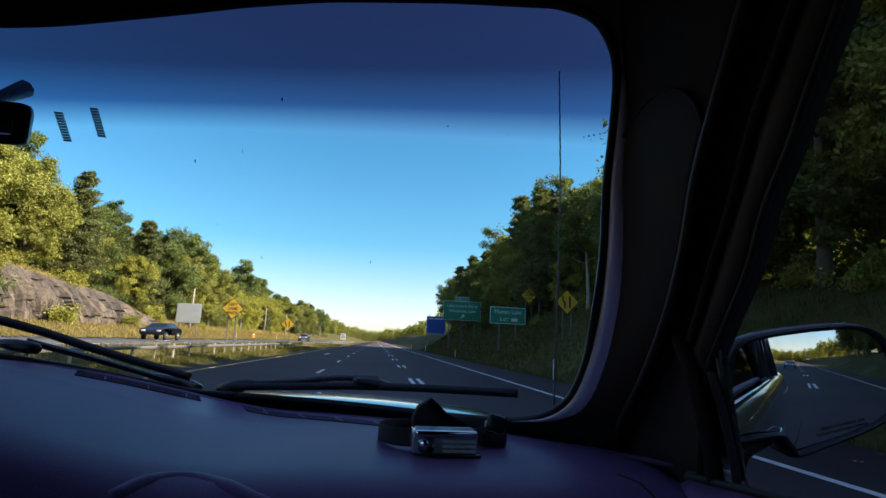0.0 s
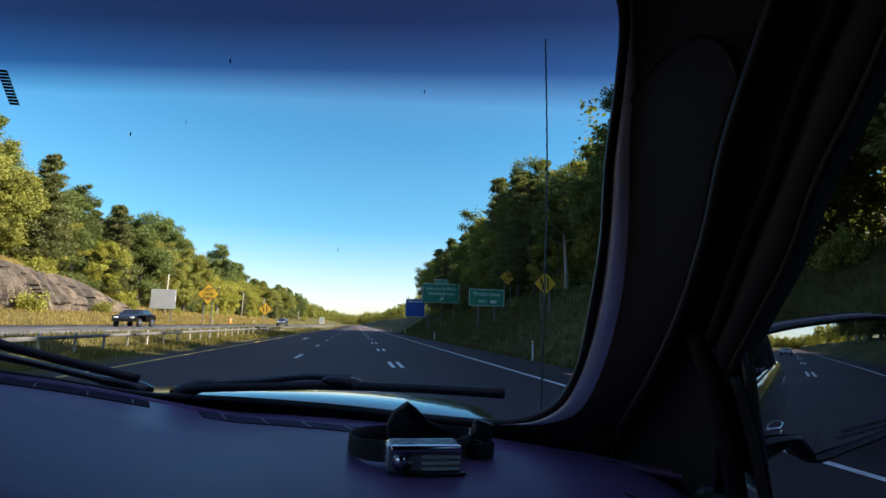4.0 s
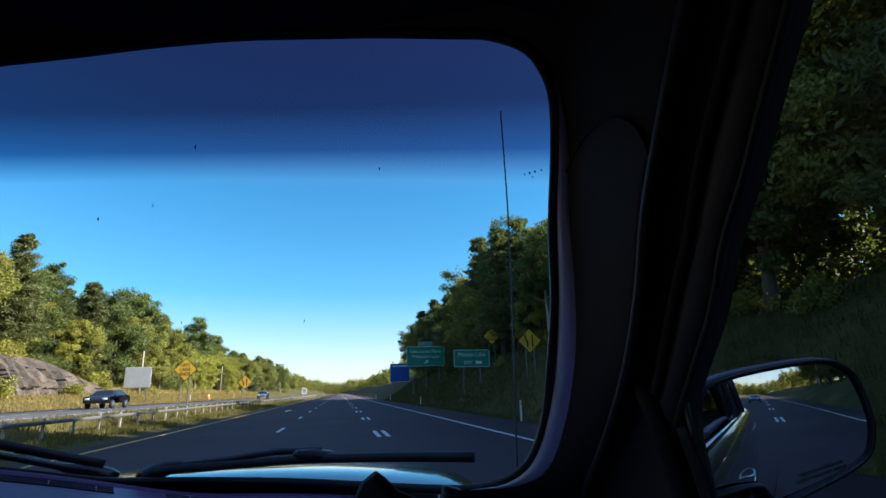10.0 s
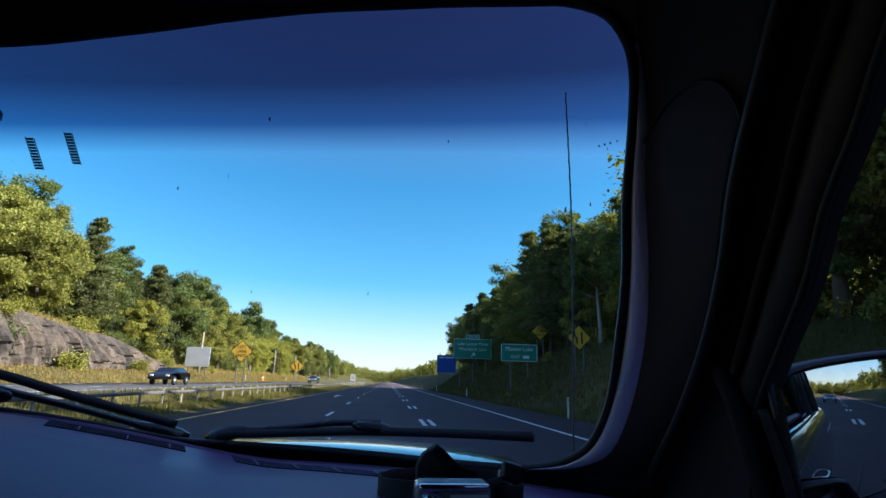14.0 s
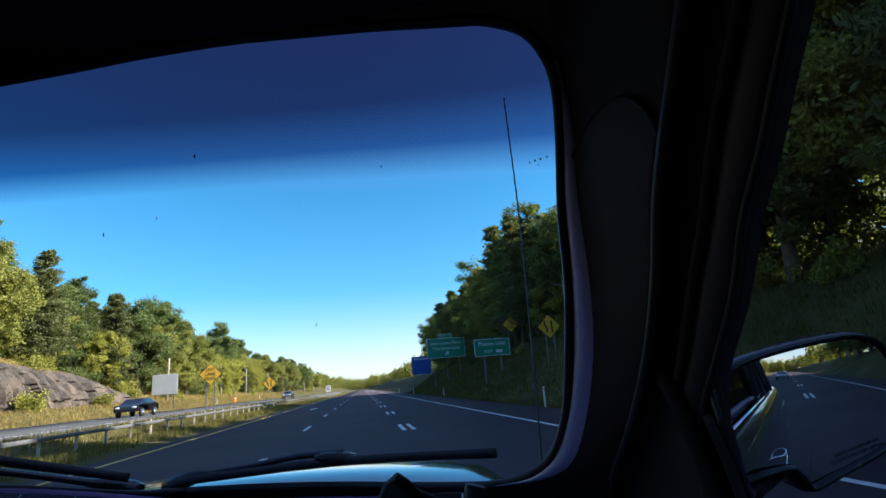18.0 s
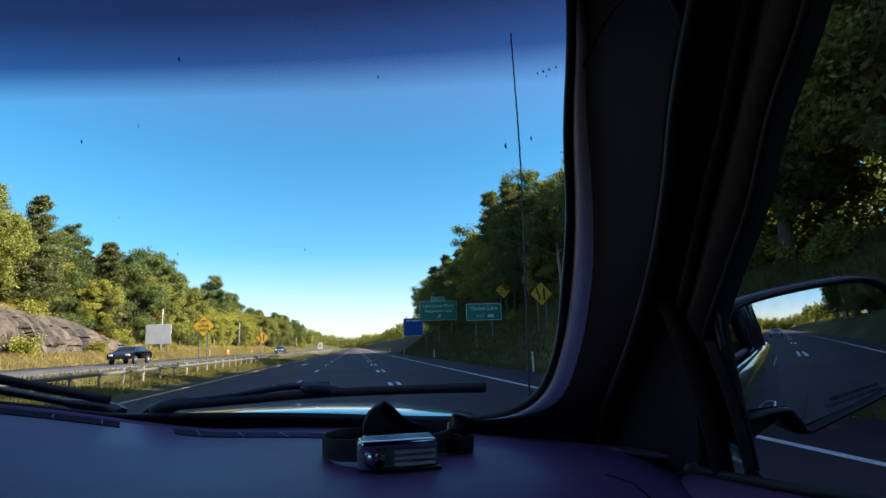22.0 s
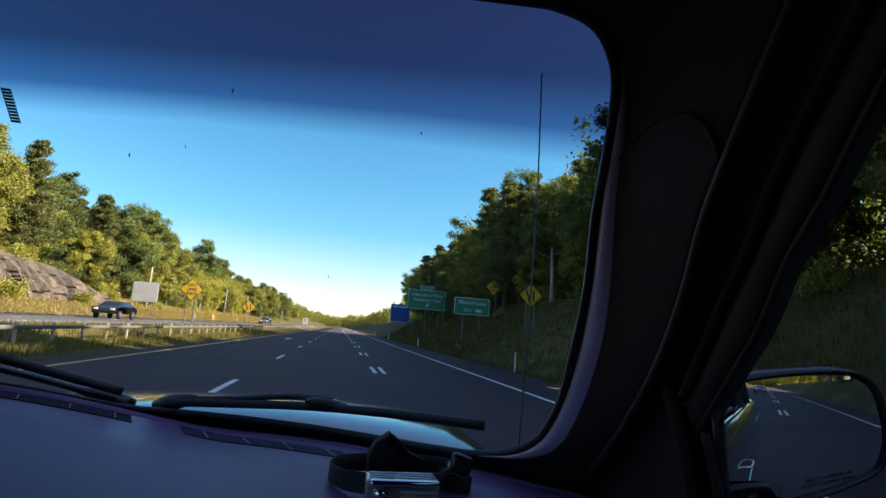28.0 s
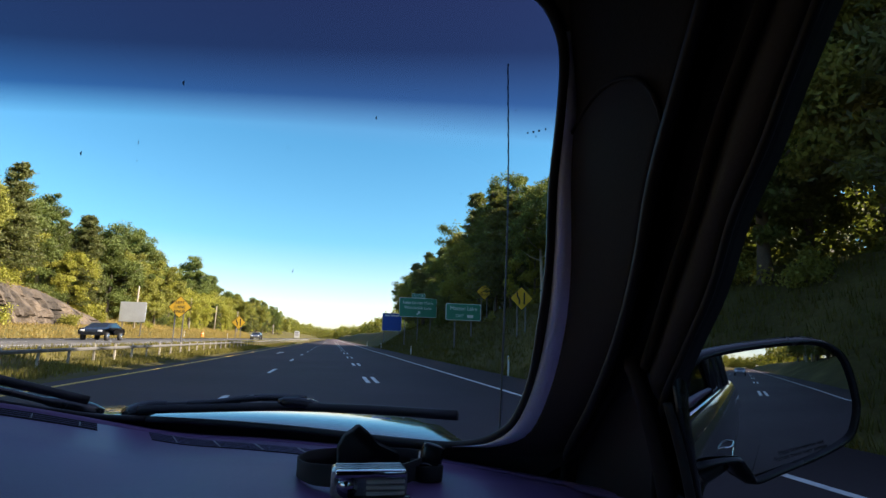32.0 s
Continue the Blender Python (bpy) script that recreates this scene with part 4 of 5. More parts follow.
def dash_z(x, y):
    """Height of the dashboard's skin."""
    row = dash_profile(x)
    for (_, ya, za), (_, yb, zb) in zip(row[4:], row[5:]):
        if yb <= y <= ya and ya > yb:
            return zb + (za - zb) * (y - yb) / (ya - yb)
    return row[8][2]


def on_dash(pts, sink=0.0):
    return [Vector((x, y, dash_z(x, y) - sink)) for x, y in pts]


bm = bmesh.new()
tube(bm, on_dash([(v.x, v.y) for v in smooth_path([(0.722, 0.82, 0), (0.735, 0.79, 0), (0.742, 0.76, 0), (0.744, 0.73, 0), (0.744, 0.705, 0)], 4)], 0.0008), 0.0024, 6)
part("end_cap_seam", bm, TRIM_SHADED, dash, "worn seam at the dashboard's end")
for a, b, n in (((0.028, 1.425), (0.385, 1.275), 14), ((-0.30, 1.30), (-0.075, 1.42), 9)):
    def across(f, s):
        return (a[0] + (b[0] - a[0]) * f + 0.4 * s, a[1] + (b[1] - a[1]) * f - s + 0.06 * f * (1 - f))

    rows = [on_dash([across(i / 16, -0.006 + 0.0105 * j) for j in range(8)], -0.0012) for i in range(17)]
    g = part("defroster_grille", loft(bmesh.new(), rows, (0, 0, -0.006)), SLOT_BLACK, dash, "slotted black defroster grille", smooth=False)
    for k in range(5):
        slat = tube(bmesh.new(), on_dash([across(i / 16, 0.002 + 0.0140 * k) for i in range(17)], -0.0014), 0.0007, 6)
        part("slat", slat, SLAT_VIOLET, g)
    for k in range(n // 3):
        f = (k + 0.6) / (n // 3)
        ribs = tube(bmesh.new(), on_dash([across(f, 0.0), across(f, 0.030), across(f, 0.060)], -0.0014), 0.0016, 5)
        part("rib", ribs, RIB_GREY, g)
bm = bmesh.new()
lip = smooth_path([(0.040, 0.710, 0), (0.070, 0.758, 0), (0.102, 0.784, 0), (0.142, 0.774, 0), (0.205, 0.735, 0), (0.270, 0.700, 0)], 5)
tube(bm, on_dash([(v.x, v.y) for v in lip], 0.0165), [0.006] + [0.0195] * (len(lip) - 2) + [0.006], 16)
part("console_lip", bm, VINYL, dash, "raised soft edge over the centre console")
bm = bmesh.new()
tube(bm, [(0.70 + 0.055 * math.cos(a), 0.735 - 0.01 * math.sin(a), 1.135 + 0.05 * math.sin(a)) for a in (2 * math.pi * k / 20 for k in range(21))], 0.007, 7)
vent = part("side_vent", bm, BLACK_GLOSS, dash, "round black air vent")
bm = bmesh.new()
for k in range(5):
    box(bm, 0.655, 0.745, 0.735, 0.75, 1.10 + 0.017 * k, 1.104 + 0.017 * k)
part("vent_slats", bm, VINYL_DARK, vent, smooth=False)

# right pillar trim
EDGE = [(0.635, 1.286), (0.692, 1.304), (0.724, 1.345), (0.733, 1.42), (0.729, 1.51), (0.716, 1.61), (0.698, 1.715), (0.685, 1.81), (0.659, 1.90), (0.637, 1.99)]
BACK = [(0.80, 1.22, 1.235), (0.84, 1.12, 1.23), (0.804, 0.995, 1.312), (0.784, 0.865, 1.40), (0.764, 0.75, 1.492), (0.745, 0.665, 1.578), (0.727, 0.60, 1.66), (0.710, 0.521, 1.737), (0.69, 0.42, 1.83), (0.668, 0.30, 1.93)]


def trim_rows(sx=1, lo=0, hi=99, flange=False):
    rows = []
    e = smooth_path([on_glass(x, z, 0.012) for x, z in EDGE], 4)
    b = smooth_path(BACK, 4)
    for i, (p, q) in list(enumerate(zip(e, b)))[lo:hi]:
        wide = (0.45 + 0.55 * step(0, 9, i)) * (1 - 0.88 * step(16, 31, i))
        a = p + Vector((0.017, -0.032, -0.005)) * wide
        c = (a + q) / 2 + Vector((0.0, -0.026, -0.002))
        if flange:
            p = p + Vector((0.006, -0.004, 0)) * wide
            a = a + Vector((0.006, -0.004, 0)) * wide
            pts = [p + Vector((0.02, 0.03, 0)), p] + bezier(p, p + Vector((-0.006 * wide, -0.020 * wide, -0.003 * wide)), a, 9)[1:] + [a + Vector((0.006, -0.004, 0)), a + Vector((0.014, 0.004, 0))]
        else:
            pts = [a + Vector((0.012, 0.012, 0))] + bezier(a + Vector((0.006, 0, 0)), c, q, 10) + [q + Vector((0.035, 0.01, 0))]
        rows.append([(sx * v.x, v.y, v.z) for v in pts])
    return rows


ARCH = trim_rows(1, 0, 34)
cols = len(ARCH[0])


def arch_top(j):
    """How many rows the lower trim has at a column: its top is an arch."""
    u = (j - 1) / (cols - 3)
    return 28.2 - 2.0 * min(abs(2 * u - 1.0), 1.0) ** 2.2


def arch_point(i, j):
    f = min(i, arch_top(j))
    k = min(int(f), len(ARCH) - 2)
    return Vector(ARCH[k][j]).lerp(Vector(ARCH[k + 1][j]), f - k)


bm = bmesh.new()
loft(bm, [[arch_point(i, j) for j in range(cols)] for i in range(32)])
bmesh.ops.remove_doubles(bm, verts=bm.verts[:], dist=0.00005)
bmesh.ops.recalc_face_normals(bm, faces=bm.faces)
pil = part("pillar_trim", bm, TRIM_SHADED, truck, "moulded plastic pillar trim, grey darkened near black for shade")
bm = bmesh.new()
tube(bm, [arch_point(40, j) + Vector((0, -0.001, 0)) for j in range(1, cols - 1)], 0.0028, 6)
part("trim_lip", bm, TRIM_SHADED, pil, "dark rounded lip along the trim's arched top")
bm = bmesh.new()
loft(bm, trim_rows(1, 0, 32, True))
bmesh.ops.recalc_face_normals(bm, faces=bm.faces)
part("pillar_flange", bm, TRIM_SHEEN, pil, "smooth pillar edge beside the glass, sky sheen painted pale")
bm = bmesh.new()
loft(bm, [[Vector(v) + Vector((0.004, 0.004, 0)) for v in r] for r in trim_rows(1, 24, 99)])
part("pillar_trim_upper", bm, TAN_SHADED, pil, "upper pillar cover, tan darkened near black for shade")
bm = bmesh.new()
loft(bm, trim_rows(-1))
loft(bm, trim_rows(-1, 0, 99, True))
part("pillar_trim", bm, TRIM_SHADED, truck)
bm = bmesh.new()
tube(bm, [(x, y - 0.006, z) for x, y, z in smooth_path(BACK, 4)], 0.007, 7)
part("pillar_welt", bm, RUBBER, pil, "rubber edge along the pillar trim")

# door jamb, tan welt and window frame
WELT = [(0.80, 0.80, 1.40), (0.790, 0.725, 1.463), (0.782, 0.69, 1.498), (0.767, 0.62, 1.573), (0.756, 0.57, 1.621), (0.741, 0.51, 1.687), (0.730, 0.456, 1.736), (0.71, 0.35, 1.83), (0.69, 0.23, 1.94)]
FRAME = [(0.842, 0.80, 1.265), (0.830, 0.775, 1.335), (0.811, 0.724, 1.416), (0.795, 0.65, 1.485), (0.782, 0.585, 1.545), (0.768, 0.53, 1.61), (0.757, 0.475, 1.66), (0.746, 0.425, 1.712), (0.722, 0.31, 1.826), (0.70, 0.20, 1.935)]
bm = bmesh.new()
jb, jw = smooth_path(BACK[3:], 4), smooth_path(WELT[1:], 5)
n = min(len(jb), len(jw))
loft(bm, [bezier(jb[i] + Vector((0.03, 0.0, 0)), (jb[i] + jw[i]) / 2 + Vector((0.05, 0.02, 0)), jw[i] + Vector((0.012, 0, 0)), 5) for i in range(n)])
part("door_jamb", bm, VINYL_DARK, truck, "black door jamb")
bm = bmesh.new()
shell = []
for i in range(25):
    p, q = jb[round(i * (len(jb) - 1) / 24)], jw[round(i * (len(jw) - 1) / 24)]
    shell.append([p + Vector((0.012, 0.035, 0.0)), (p + q) / 2 + Vector((0.045, 0.05, 0.0)), q + Vector((0.024, 0.012, 0.0))])
loft(bm, shell, (0.008, 0.004, 0))
part("pillar_shell", bm, VINYL_DARK, truck, "black sheet metal behind the pillar trim")
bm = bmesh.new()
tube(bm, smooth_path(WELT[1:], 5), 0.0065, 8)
part("door_welt", bm, TAN_SHADED, truck, "cloth welt along the door opening, tan darkened for shade")
door = part("door", box(bmesh.new(), 0.81, 0.87, -0.62, 0.77, 0.55, 1.235, 0.012), VINYL_DARK, truck, "black door panel under the side window")
bm = bmesh.new()
wf, fr = smooth_path(WELT[1:], 4), smooth_path(FRAME[2:], 5)
n = min(len(wf), len(fr))
wf = [wf[round(i * (len(wf) - 1) / (n - 1))] for i in range(n)]
fr = [fr[round(i * (len(fr) - 1) / (n - 1))] for i in range(n)]
loft(bm, [bezier(wf[i] + Vector((0.008, 0, 0)), (wf[i] + fr[i]) / 2 + Vector((-0.012, 0, 0)), fr[i], 5) for i in range(n)], (0.03, 0.012, 0))
part("window_frame", bm, VINYL_DARK, door, "black window frame")
bm = bmesh.new()
tube(bm, smooth_path(FRAME, 5), 0.0045, 7)
part("glass_run", bm, RUBBER, door, "rubber channel at the glass edge")
bm = bmesh.new()
sill = [(0.857, 0.80, 1.258), (0.855, 0.653, 1.273), (0.851, 0.50, 1.290), (0.848, 0.2, 1.305), (0.848, -0.62, 1.31)]
loft(bm, [[(x - 0.075, y, z - 0.05), (x - 0.06, y, z - 0.012), (x - 0.035, y, z), (x, y, z), (x + 0.02, y, z - 0.01)] for x, y, z in smooth_path(sill, 4)], (0, 0, -0.02))
part("window_sill", bm, VINYL, door, "black door sill")
bm = bmesh.new()
tube(bm, [(x - 0.028, y, z + 0.004) for x, y, z in smooth_path(sill, 4)], 0.006, 7)
part("belt_seal", bm, RUBBER, door)
# trim over the door's front corner
bm = bmesh.new()
SEAL = [(0.788, 0.755, 1.473), (0.798, 0.742, 1.425), (0.812, 0.740, 1.368), (0.824, 0.741, 1.31), (0.8365, 0.752, 1.253), (0.84, 0.77, 1.17)]
tube(bm, smooth_path(SEAL, 5), [0.008] + [0.0125] * 25, 9)
part("corner_bolster", bm, TRIM_SHADED, door, "padded grey bolster at the door's front corner")
bm = bmesh.new()
tube(bm, [p + Vector((0.010, -0.035, -0.004)) for p in smooth_path(SEAL[1:], 5)], 0.006, 7)
part("door_seal", bm, RUBBER, door, "ribbed rubber door seal")
bm = bmesh.new()
sl, bl = smooth_path(SEAL, 5), smooth_path([(0.784, 0.865, 1.40), (0.804, 0.995, 1.312), (0.84, 1.12, 1.20)], 5)
bl = [bl[round(i * (len(bl) - 1) / (len(sl) - 1))] for i in range(len(sl))]
loft(bm, [[bl[i] + Vector((0.03, 0.0, 0)), (bl[i] + sl[i]) / 2 + Vector((0.025, 0.01, 0)), sl[i] + Vector((0.012, 0.004, 0))] for i in range(len(sl))])
part("kick_panel", bm, VINYL_DARK, truck, "black panel between dashboard and door")
bm = bmesh.new()
loft(bm, [bezier(a, Vector(a) + Vector((0.03, -0.04, 0.0)), b, 4) for a, b in (((0.805, 0.745, 1.475), (0.803, 0.69, 1.452)), ((0.826, 0.765, 1.40), (0.824, 0.71, 1.38)), ((0.850, 0.79, 1.30), (0.848, 0.72, 1.275)))], (0.012, 0, 0))
part("mirror_sail", bm, BLACK_GLOSS, door, "black triangular patch at the mirror's foot")
bm = bmesh.new()
fg = smooth_path(FRAME, 3)
loft(bm, [[p + Vector((0.012, 0.01, 0)), (p.x + 0.012 + (0.835 - p.x) * 0.0, -0.60, p.z)] for p in fg])
pane = part("side_window", bm, GLASS_SIDE, door, "lightly tinted side window")
pane.visible_shadow = False

# inner skin of the door jamb behind the dashboard's end
bm = bmesh.new()
loft(bm, [[(0.868, 0.79, 0.60), (0.868, 0.79, 1.262)], [(0.870, 0.95, 0.60), (0.870, 0.95, 1.30)], [(0.872, 1.10, 0.60), (0.872, 1.10, 1.31)], [(0.872, 1.40, 0.60), (0.872, 1.40, 1.25)]], (0.01, 0, 0))
part("jamb_skin", bm, VINYL_DARK, truck)

# headliner, roof, back wall and far side close the cab
bm = bmesh.new()
head = []
for k in range(25):
    x = -0.72 + 1.44 * k / 24
    z = 1.955 + 0.085 * (1 - (x / 0.72) ** 2) - (0.05 * step(0.60, 0.72, abs(x)))
    y = shield(x, z)
    head.append([(x, y - 0.005, z), (x, y - 0.03, z - 0.006), (x, y - 0.07, z + 0.004), (x, y - 0.20, z + 0.03), (x, 0.0, z + 0.05), (x, -0.7, z + 0.05), (x, -2.05, z + 0.04)])
loft(bm, head, (0, 0.0, 0.02))
part("headliner", bm, HEADLINER, truck, "dark cloth headliner")
bm = bmesh.new()
rail = smooth_path(FRAME[-2:] + [(0.60, -0.2, 1.96), (0.60, -0.65, 1.97)], 4)
loft(bm, [[p + Vector((0.05, 0, -0.01)), p + Vector((-0.02, 0, 0.0)), p + Vector((-0.04, 0, 0.03)), Vector((0.55, p.y, 2.02)), Vector((0.5, p.y, 2.09))] for p in rail])
part("roof_rail_trim", bm, HEADLINER, truck)
bm = bmesh.new()
loft(bm, [[(-0.86, 0.9 - 0.1 * abs(q), 1.98), (-0.74, 0.74 + 0.1, 2.06), (0, 0.92, 2.13), (0.74, 0.84, 2.06), (0.86, 0.8, 1.98)] if q == 0 else [(-0.84, q, 1.96), (-0.70, q, 2.09), (0, q, 2.15), (0.70, q, 2.09), (0.80, q, 1.98)] for q in (0, 0.4, -0.2, -0.75, -1.4, -2.1)], (0, 0, 0.015))
part("roof", bm, PAINT, truck, "dark painted roof")
for sx in (1, -1):
    bm = bmesh.new()
    outer = smooth_path([(0.95, 1.25, 1.20), (0.92, 1.06, 1.36), (0.885, 0.82, 1.60), (0.85, 0.62, 1.85), (0.82, 0.5, 2.06)], 5)
    loft(bm, [[(sx * (p.x - 0.11), p.y + 0.09, p.z + 0.02), (sx * (p.x - 0.03), p.y + 0.03, p.z), (sx * p.x, p.y - 0.03, p.z), (sx * (p.x - 0.01), p.y - 0.11, p.z - 0.01), (sx * (p.x - 0.05), p.y - 0.12, p.z - 0.01)] for p in outer])
    part("outer_pillar", bm, PAINT, truck, "dark painted windshield pillar")
part("cab_back", box(bmesh.new(), -0.84, 0.82, -2.12, -2.06, 0.5, 2.08, 0.02), HEADLINER, truck, "dark rear wall of the cab")
part("cab_floor", box(bmesh.new(), -0.84, 0.84, -2.06, 1.3, 0.48, 0.54, 0.01), VINYL_DARK, truck)
part("firewall", box(bmesh.new(), -0.84, 0.84, 1.28, 1.32, 0.5, 1.20, 0.01), VINYL_DARK, truck)
part("left_door", box(bmesh.new(), -0.862, -0.80, -2.06, 1.25, 0.5, 1.30, 0.012), VINYL_DARK, truck)
part("left_rear_pillar", box(bmesh.new(), -0.84, -0.76, -2.06, -0.35, 1.28, 2.08, 0.02), HEADLINER, truck)
part("right_rear_pillar", box(bmesh.new(), 0.64, 0.84, -0.78, -0.60, 1.25, 2.08, 0.02), HEADLINER, truck)
part("right_rear_rail", box(bmesh.new(), 0.68, 0.80, -2.06, -0.79, 1.80, 2.07, 0.02), HEADLINER, truck)
part("right_rear_panel", box(bmesh.new(), 0.79, 0.84, -2.06, -0.64, 0.54, 1.24, 0.01), VINYL_DARK, truck)

# rear-view mirror at the top of the windshield
rv = part("rear_view_mirror", box(bmesh.new(), -0.44, -0.170, 0.785, 0.815, 1.700, 1.763, 0.014), BLACK_GLOSS, truck, "black rear-view mirror")
bm = bmesh.new()
tube(bm, [(-0.30, 0.815, 1.735), (-0.30, 0.90, 1.80), on_glass(-0.30, 1.86, 0.004)], [0.012, 0.009, 0.016], 8)
part("mirror_stalk", bm, BLACK_GLOSS, rv)
bm = bmesh.new()
box(bm, -0.43, -0.180, 0.780, 0.7845, 1.708, 1.755, 0.002)
part("mirror_glass", bm, MIRROR, rv, "silver mirror glass", smooth=False)

# door mirror
OUT = [(0.986, 1.42), (0.999, 1.462), (1.034, 1.483), (1.108, 1.5), (1.182, 1.509), (1.217, 1.501), (1.24, 1.475), (1.252, 1.415), (1.248, 1.376), (1.233, 1.346), (1.19, 1.318), (1.136, 1.292), (1.096, 1.273), (1.083, 1.28), (1.073, 1.295), (1.061, 1.306), (1.026, 1.296), (0.995, 1.29), (0.982, 1.325)]


def mirror_y(x, z=1.38):
    return 0.93 - 0.30 * (x - 1.0) - 0.02 * (z - 1.38)


def ring_of(shrink, back):
    c = Vector((1.117, 1.39))
    out = []
    for i, (x, z) in enumerate(OUT):
        a, b = Vector(OUT[i - 1]), Vector(OUT[(i + 1) % len(OUT)])
        nrm = Vector(((b - a).y, -(b - a).x)).normalized()
        if (Vector((x, z)) + nrm * 0.001 - c).length > (Vector((x, z)) - c).length and i not in (13, 14):
            nrm = -nrm
        if i in (13, 14, 15):
            nrm = Vector((0.75, 0.65))
        q = Vector((x, z)) + nrm * shrink
        out.append((q.x, mirror_y(q.x, q.y) + back, q.y))
    return smooth_path(out + out[:1], 4)


bm = bmesh.new()
loft(bm, [ring_of(0.011, 0.006), ring_of(0.009, 0.0), ring_of(0.004, -0.004), ring_of(0.0, 0.002), ring_of(-0.004, 0.02), ring_of(0.004, 0.06), ring_of(0.03, 0.10), ring_of(0.06, 0.112)])
bmesh.ops.holes_fill(bm, edges=[e for e in bm.edges if e.is_boundary and all(v.co.y > 0.955 for v in e.verts)], sides=0)
bmesh.ops.recalc_face_normals(bm, faces=bm.faces)
dm = part("door_mirror", bm, BLACK_GLOSS, truck, "black door mirror housing")
bm = bmesh.new()


def reflect_y(x, z):
    """The convex mirror's surface."""
    return mirror_y(1.117) + 0.004 - 0.343 * (x - 1.117) - 0.030 * (z - 1.39) + ((x - 1.117) ** 2 + (z - 1.39) ** 2) / (2 * 1.5)


edge = ring_of(0.0095, 0.0)
rows = []
for k in range(13):
    f = 1 - k / 12.0 * 0.985
    rows.append([(1.117 + (v.x - 1.117) * f, 0.0, 1.39 + (v.z - 1.39) * f) for v in edge])
rows = [[(x, reflect_y(x, z), z) for x, _, z in r] for r in rows]
loft(bm, rows)
bmesh.ops.remove_doubles(bm, verts=bm.verts[:], dist=0.0004)
bmesh.ops.holes_fill(bm, edges=[e for e in bm.edges if e.is_boundary and (e.verts[0].co - Vector((1.117, mirror_y(1.117), 1.39))).length < 0.02], sides=0)
bmesh.ops.recalc_face_normals(bm, faces=bm.faces)
glass = part("mirror_glass", bm, MIRROR, dm, "convex mirror glass with etched lettering")
for text, q in (("OBJECTS IN MIRROR ARE", 0.0), ("CLOSER THAN THEY APPEAR", -0.0085)):
    x, z = 1.163, 1.333 + q
    letters("lettering", text, 0.0066, FRIT, glass, Matrix.Translation((x, reflect_y(x, z) - 0.0016, z)) @ Matrix.Rotation(radians(-17), 4, "Z") @ Matrix.Rotation(radians(90), 4, "X") @ Matrix.Rotation(radians(18), 4, "Z"), thick=0.0001)
bm = bmesh.new()
tube(bm, smooth_path([(0.865, 0.80, 1.245), (0.94, 0.90, 1.250), (1.0, 0.95, 1.275), (1.06, 0.965, 1.30)], 4), [0.05, 0.048, 0.045, 0.042, 0.038, 0.036, 0.034, 0.032, 0.03, 0.03, 0.03, 0.03, 0.03], 10, 0.55)
part("mirror_arm", bm, BLACK_GLOSS, dm)

# the clip where the trim's foot meets the dashboard
bm = bmesh.new()
box(bm, 0.79, 0.825, 1.085, 1.125, 1.262, 1.276, 0.005)
part("trim_foot_clip", bm, TAN_SHADED, pil)

# wipers
def wiper(pts, arm, name_label):
    w = part("wiper", tube(bmesh.new(), smooth_path([on_glass(x, z, -0.012) for x, z in pts], 5), 0.006, 6, 1.8), RUBBER, truck, name_label)
    bm = bmesh.new()
    tube(bm, smooth_path([on_glass(x, z, -l) for x, z, l in arm], 4), [0.012, 0.018, 0.019, 0.018, 0.014] + [0.008] * 30, 7)
    part("wiper_arm", bm, BLACK_GLOSS, w)
    bm = bmesh.new()
    a = on_glass(*arm[-1][:2], -0.03)
    tube(bm, [a + Vector((dx, -0.05 * dx, -0.010 + dz)) for dx, dz in ((-0.060, 0.006), (-0.048, 0.004), (-0.020, 0.001), (0.012, -0.003), (0.030, -0.006), (0.036, -0.008))], [0.004, 0.010, 0.014, 0.014, 0.011, 0.004], 10)
    part("blade_clip", bm, BLACK_GLOSS, w)
    return w


wiper([(-0.02, 1.312), (0.12, 1.318), (0.30, 1.330), (0.48, 1.339), (0.650, 1.347)], [(-0.06, 1.298, 0.03), (0.02, 1.318, 0.035), (0.14, 1.330, 0.035), (0.25, 1.346, 0.04), (0.355, 1.350, 0.035)], "black windshield wiper across the glass")
wiper([(-0.115, 1.335), (-0.22, 1.370), (-0.319, 1.407), (-0.396, 1.440), (-0.56, 1.50)], [(-0.10, 1.300, 0.03), (-0.18, 1.325, 0.035), (-0.30, 1.368, 0.04), (-0.42, 1.412, 0.035)], "black driver's side windshield wiper")
bm = bmesh.new()
loft(bm, [[(x, 1.57 - 0.60 * x * x, 1.20), (x, 1.585 - 0.60 * x * x, 1.235), (x, 1.62 - 0.60 * x * x, 1.228), (x, 1.70 - 0.55 * x * x, 1.205)] for x in (-0.8 + 0.05 * k for k in range(33))], (0, 0, -0.02))
part("cowl", bm, RUBBER, truck, "black plastic cowl at the windshield's foot")
bm = bmesh.new()
hood = []
for k in range(25):
    x = -0.78 + 1.56 * k / 24
    crown = 0.030 * (1 - (x / 0.78) ** 2)
    hood.append([(x, 1.69 - 0.52 * x * x, 1.20 + crown), (x, 1.72 - 0.5 * x * x, 1.218 + crown), (x, 2.1 - 0.2 * x * x, 1.208 + crown), (x, 2.55 - 0.15 * x * x, 1.180 + crown), (x, 2.80 - 0.18 * x * x, 1.145 + crown), (x, 2.93 - 0.2 * x * x, 1.07 + crown), (x, 2.97 - 0.2 * x * x, 0.80)])
loft(bm, hood, (0, 0, -0.015))
part("hood", bm, PAINT, truck, "dark metallic hood reflecting the sky")
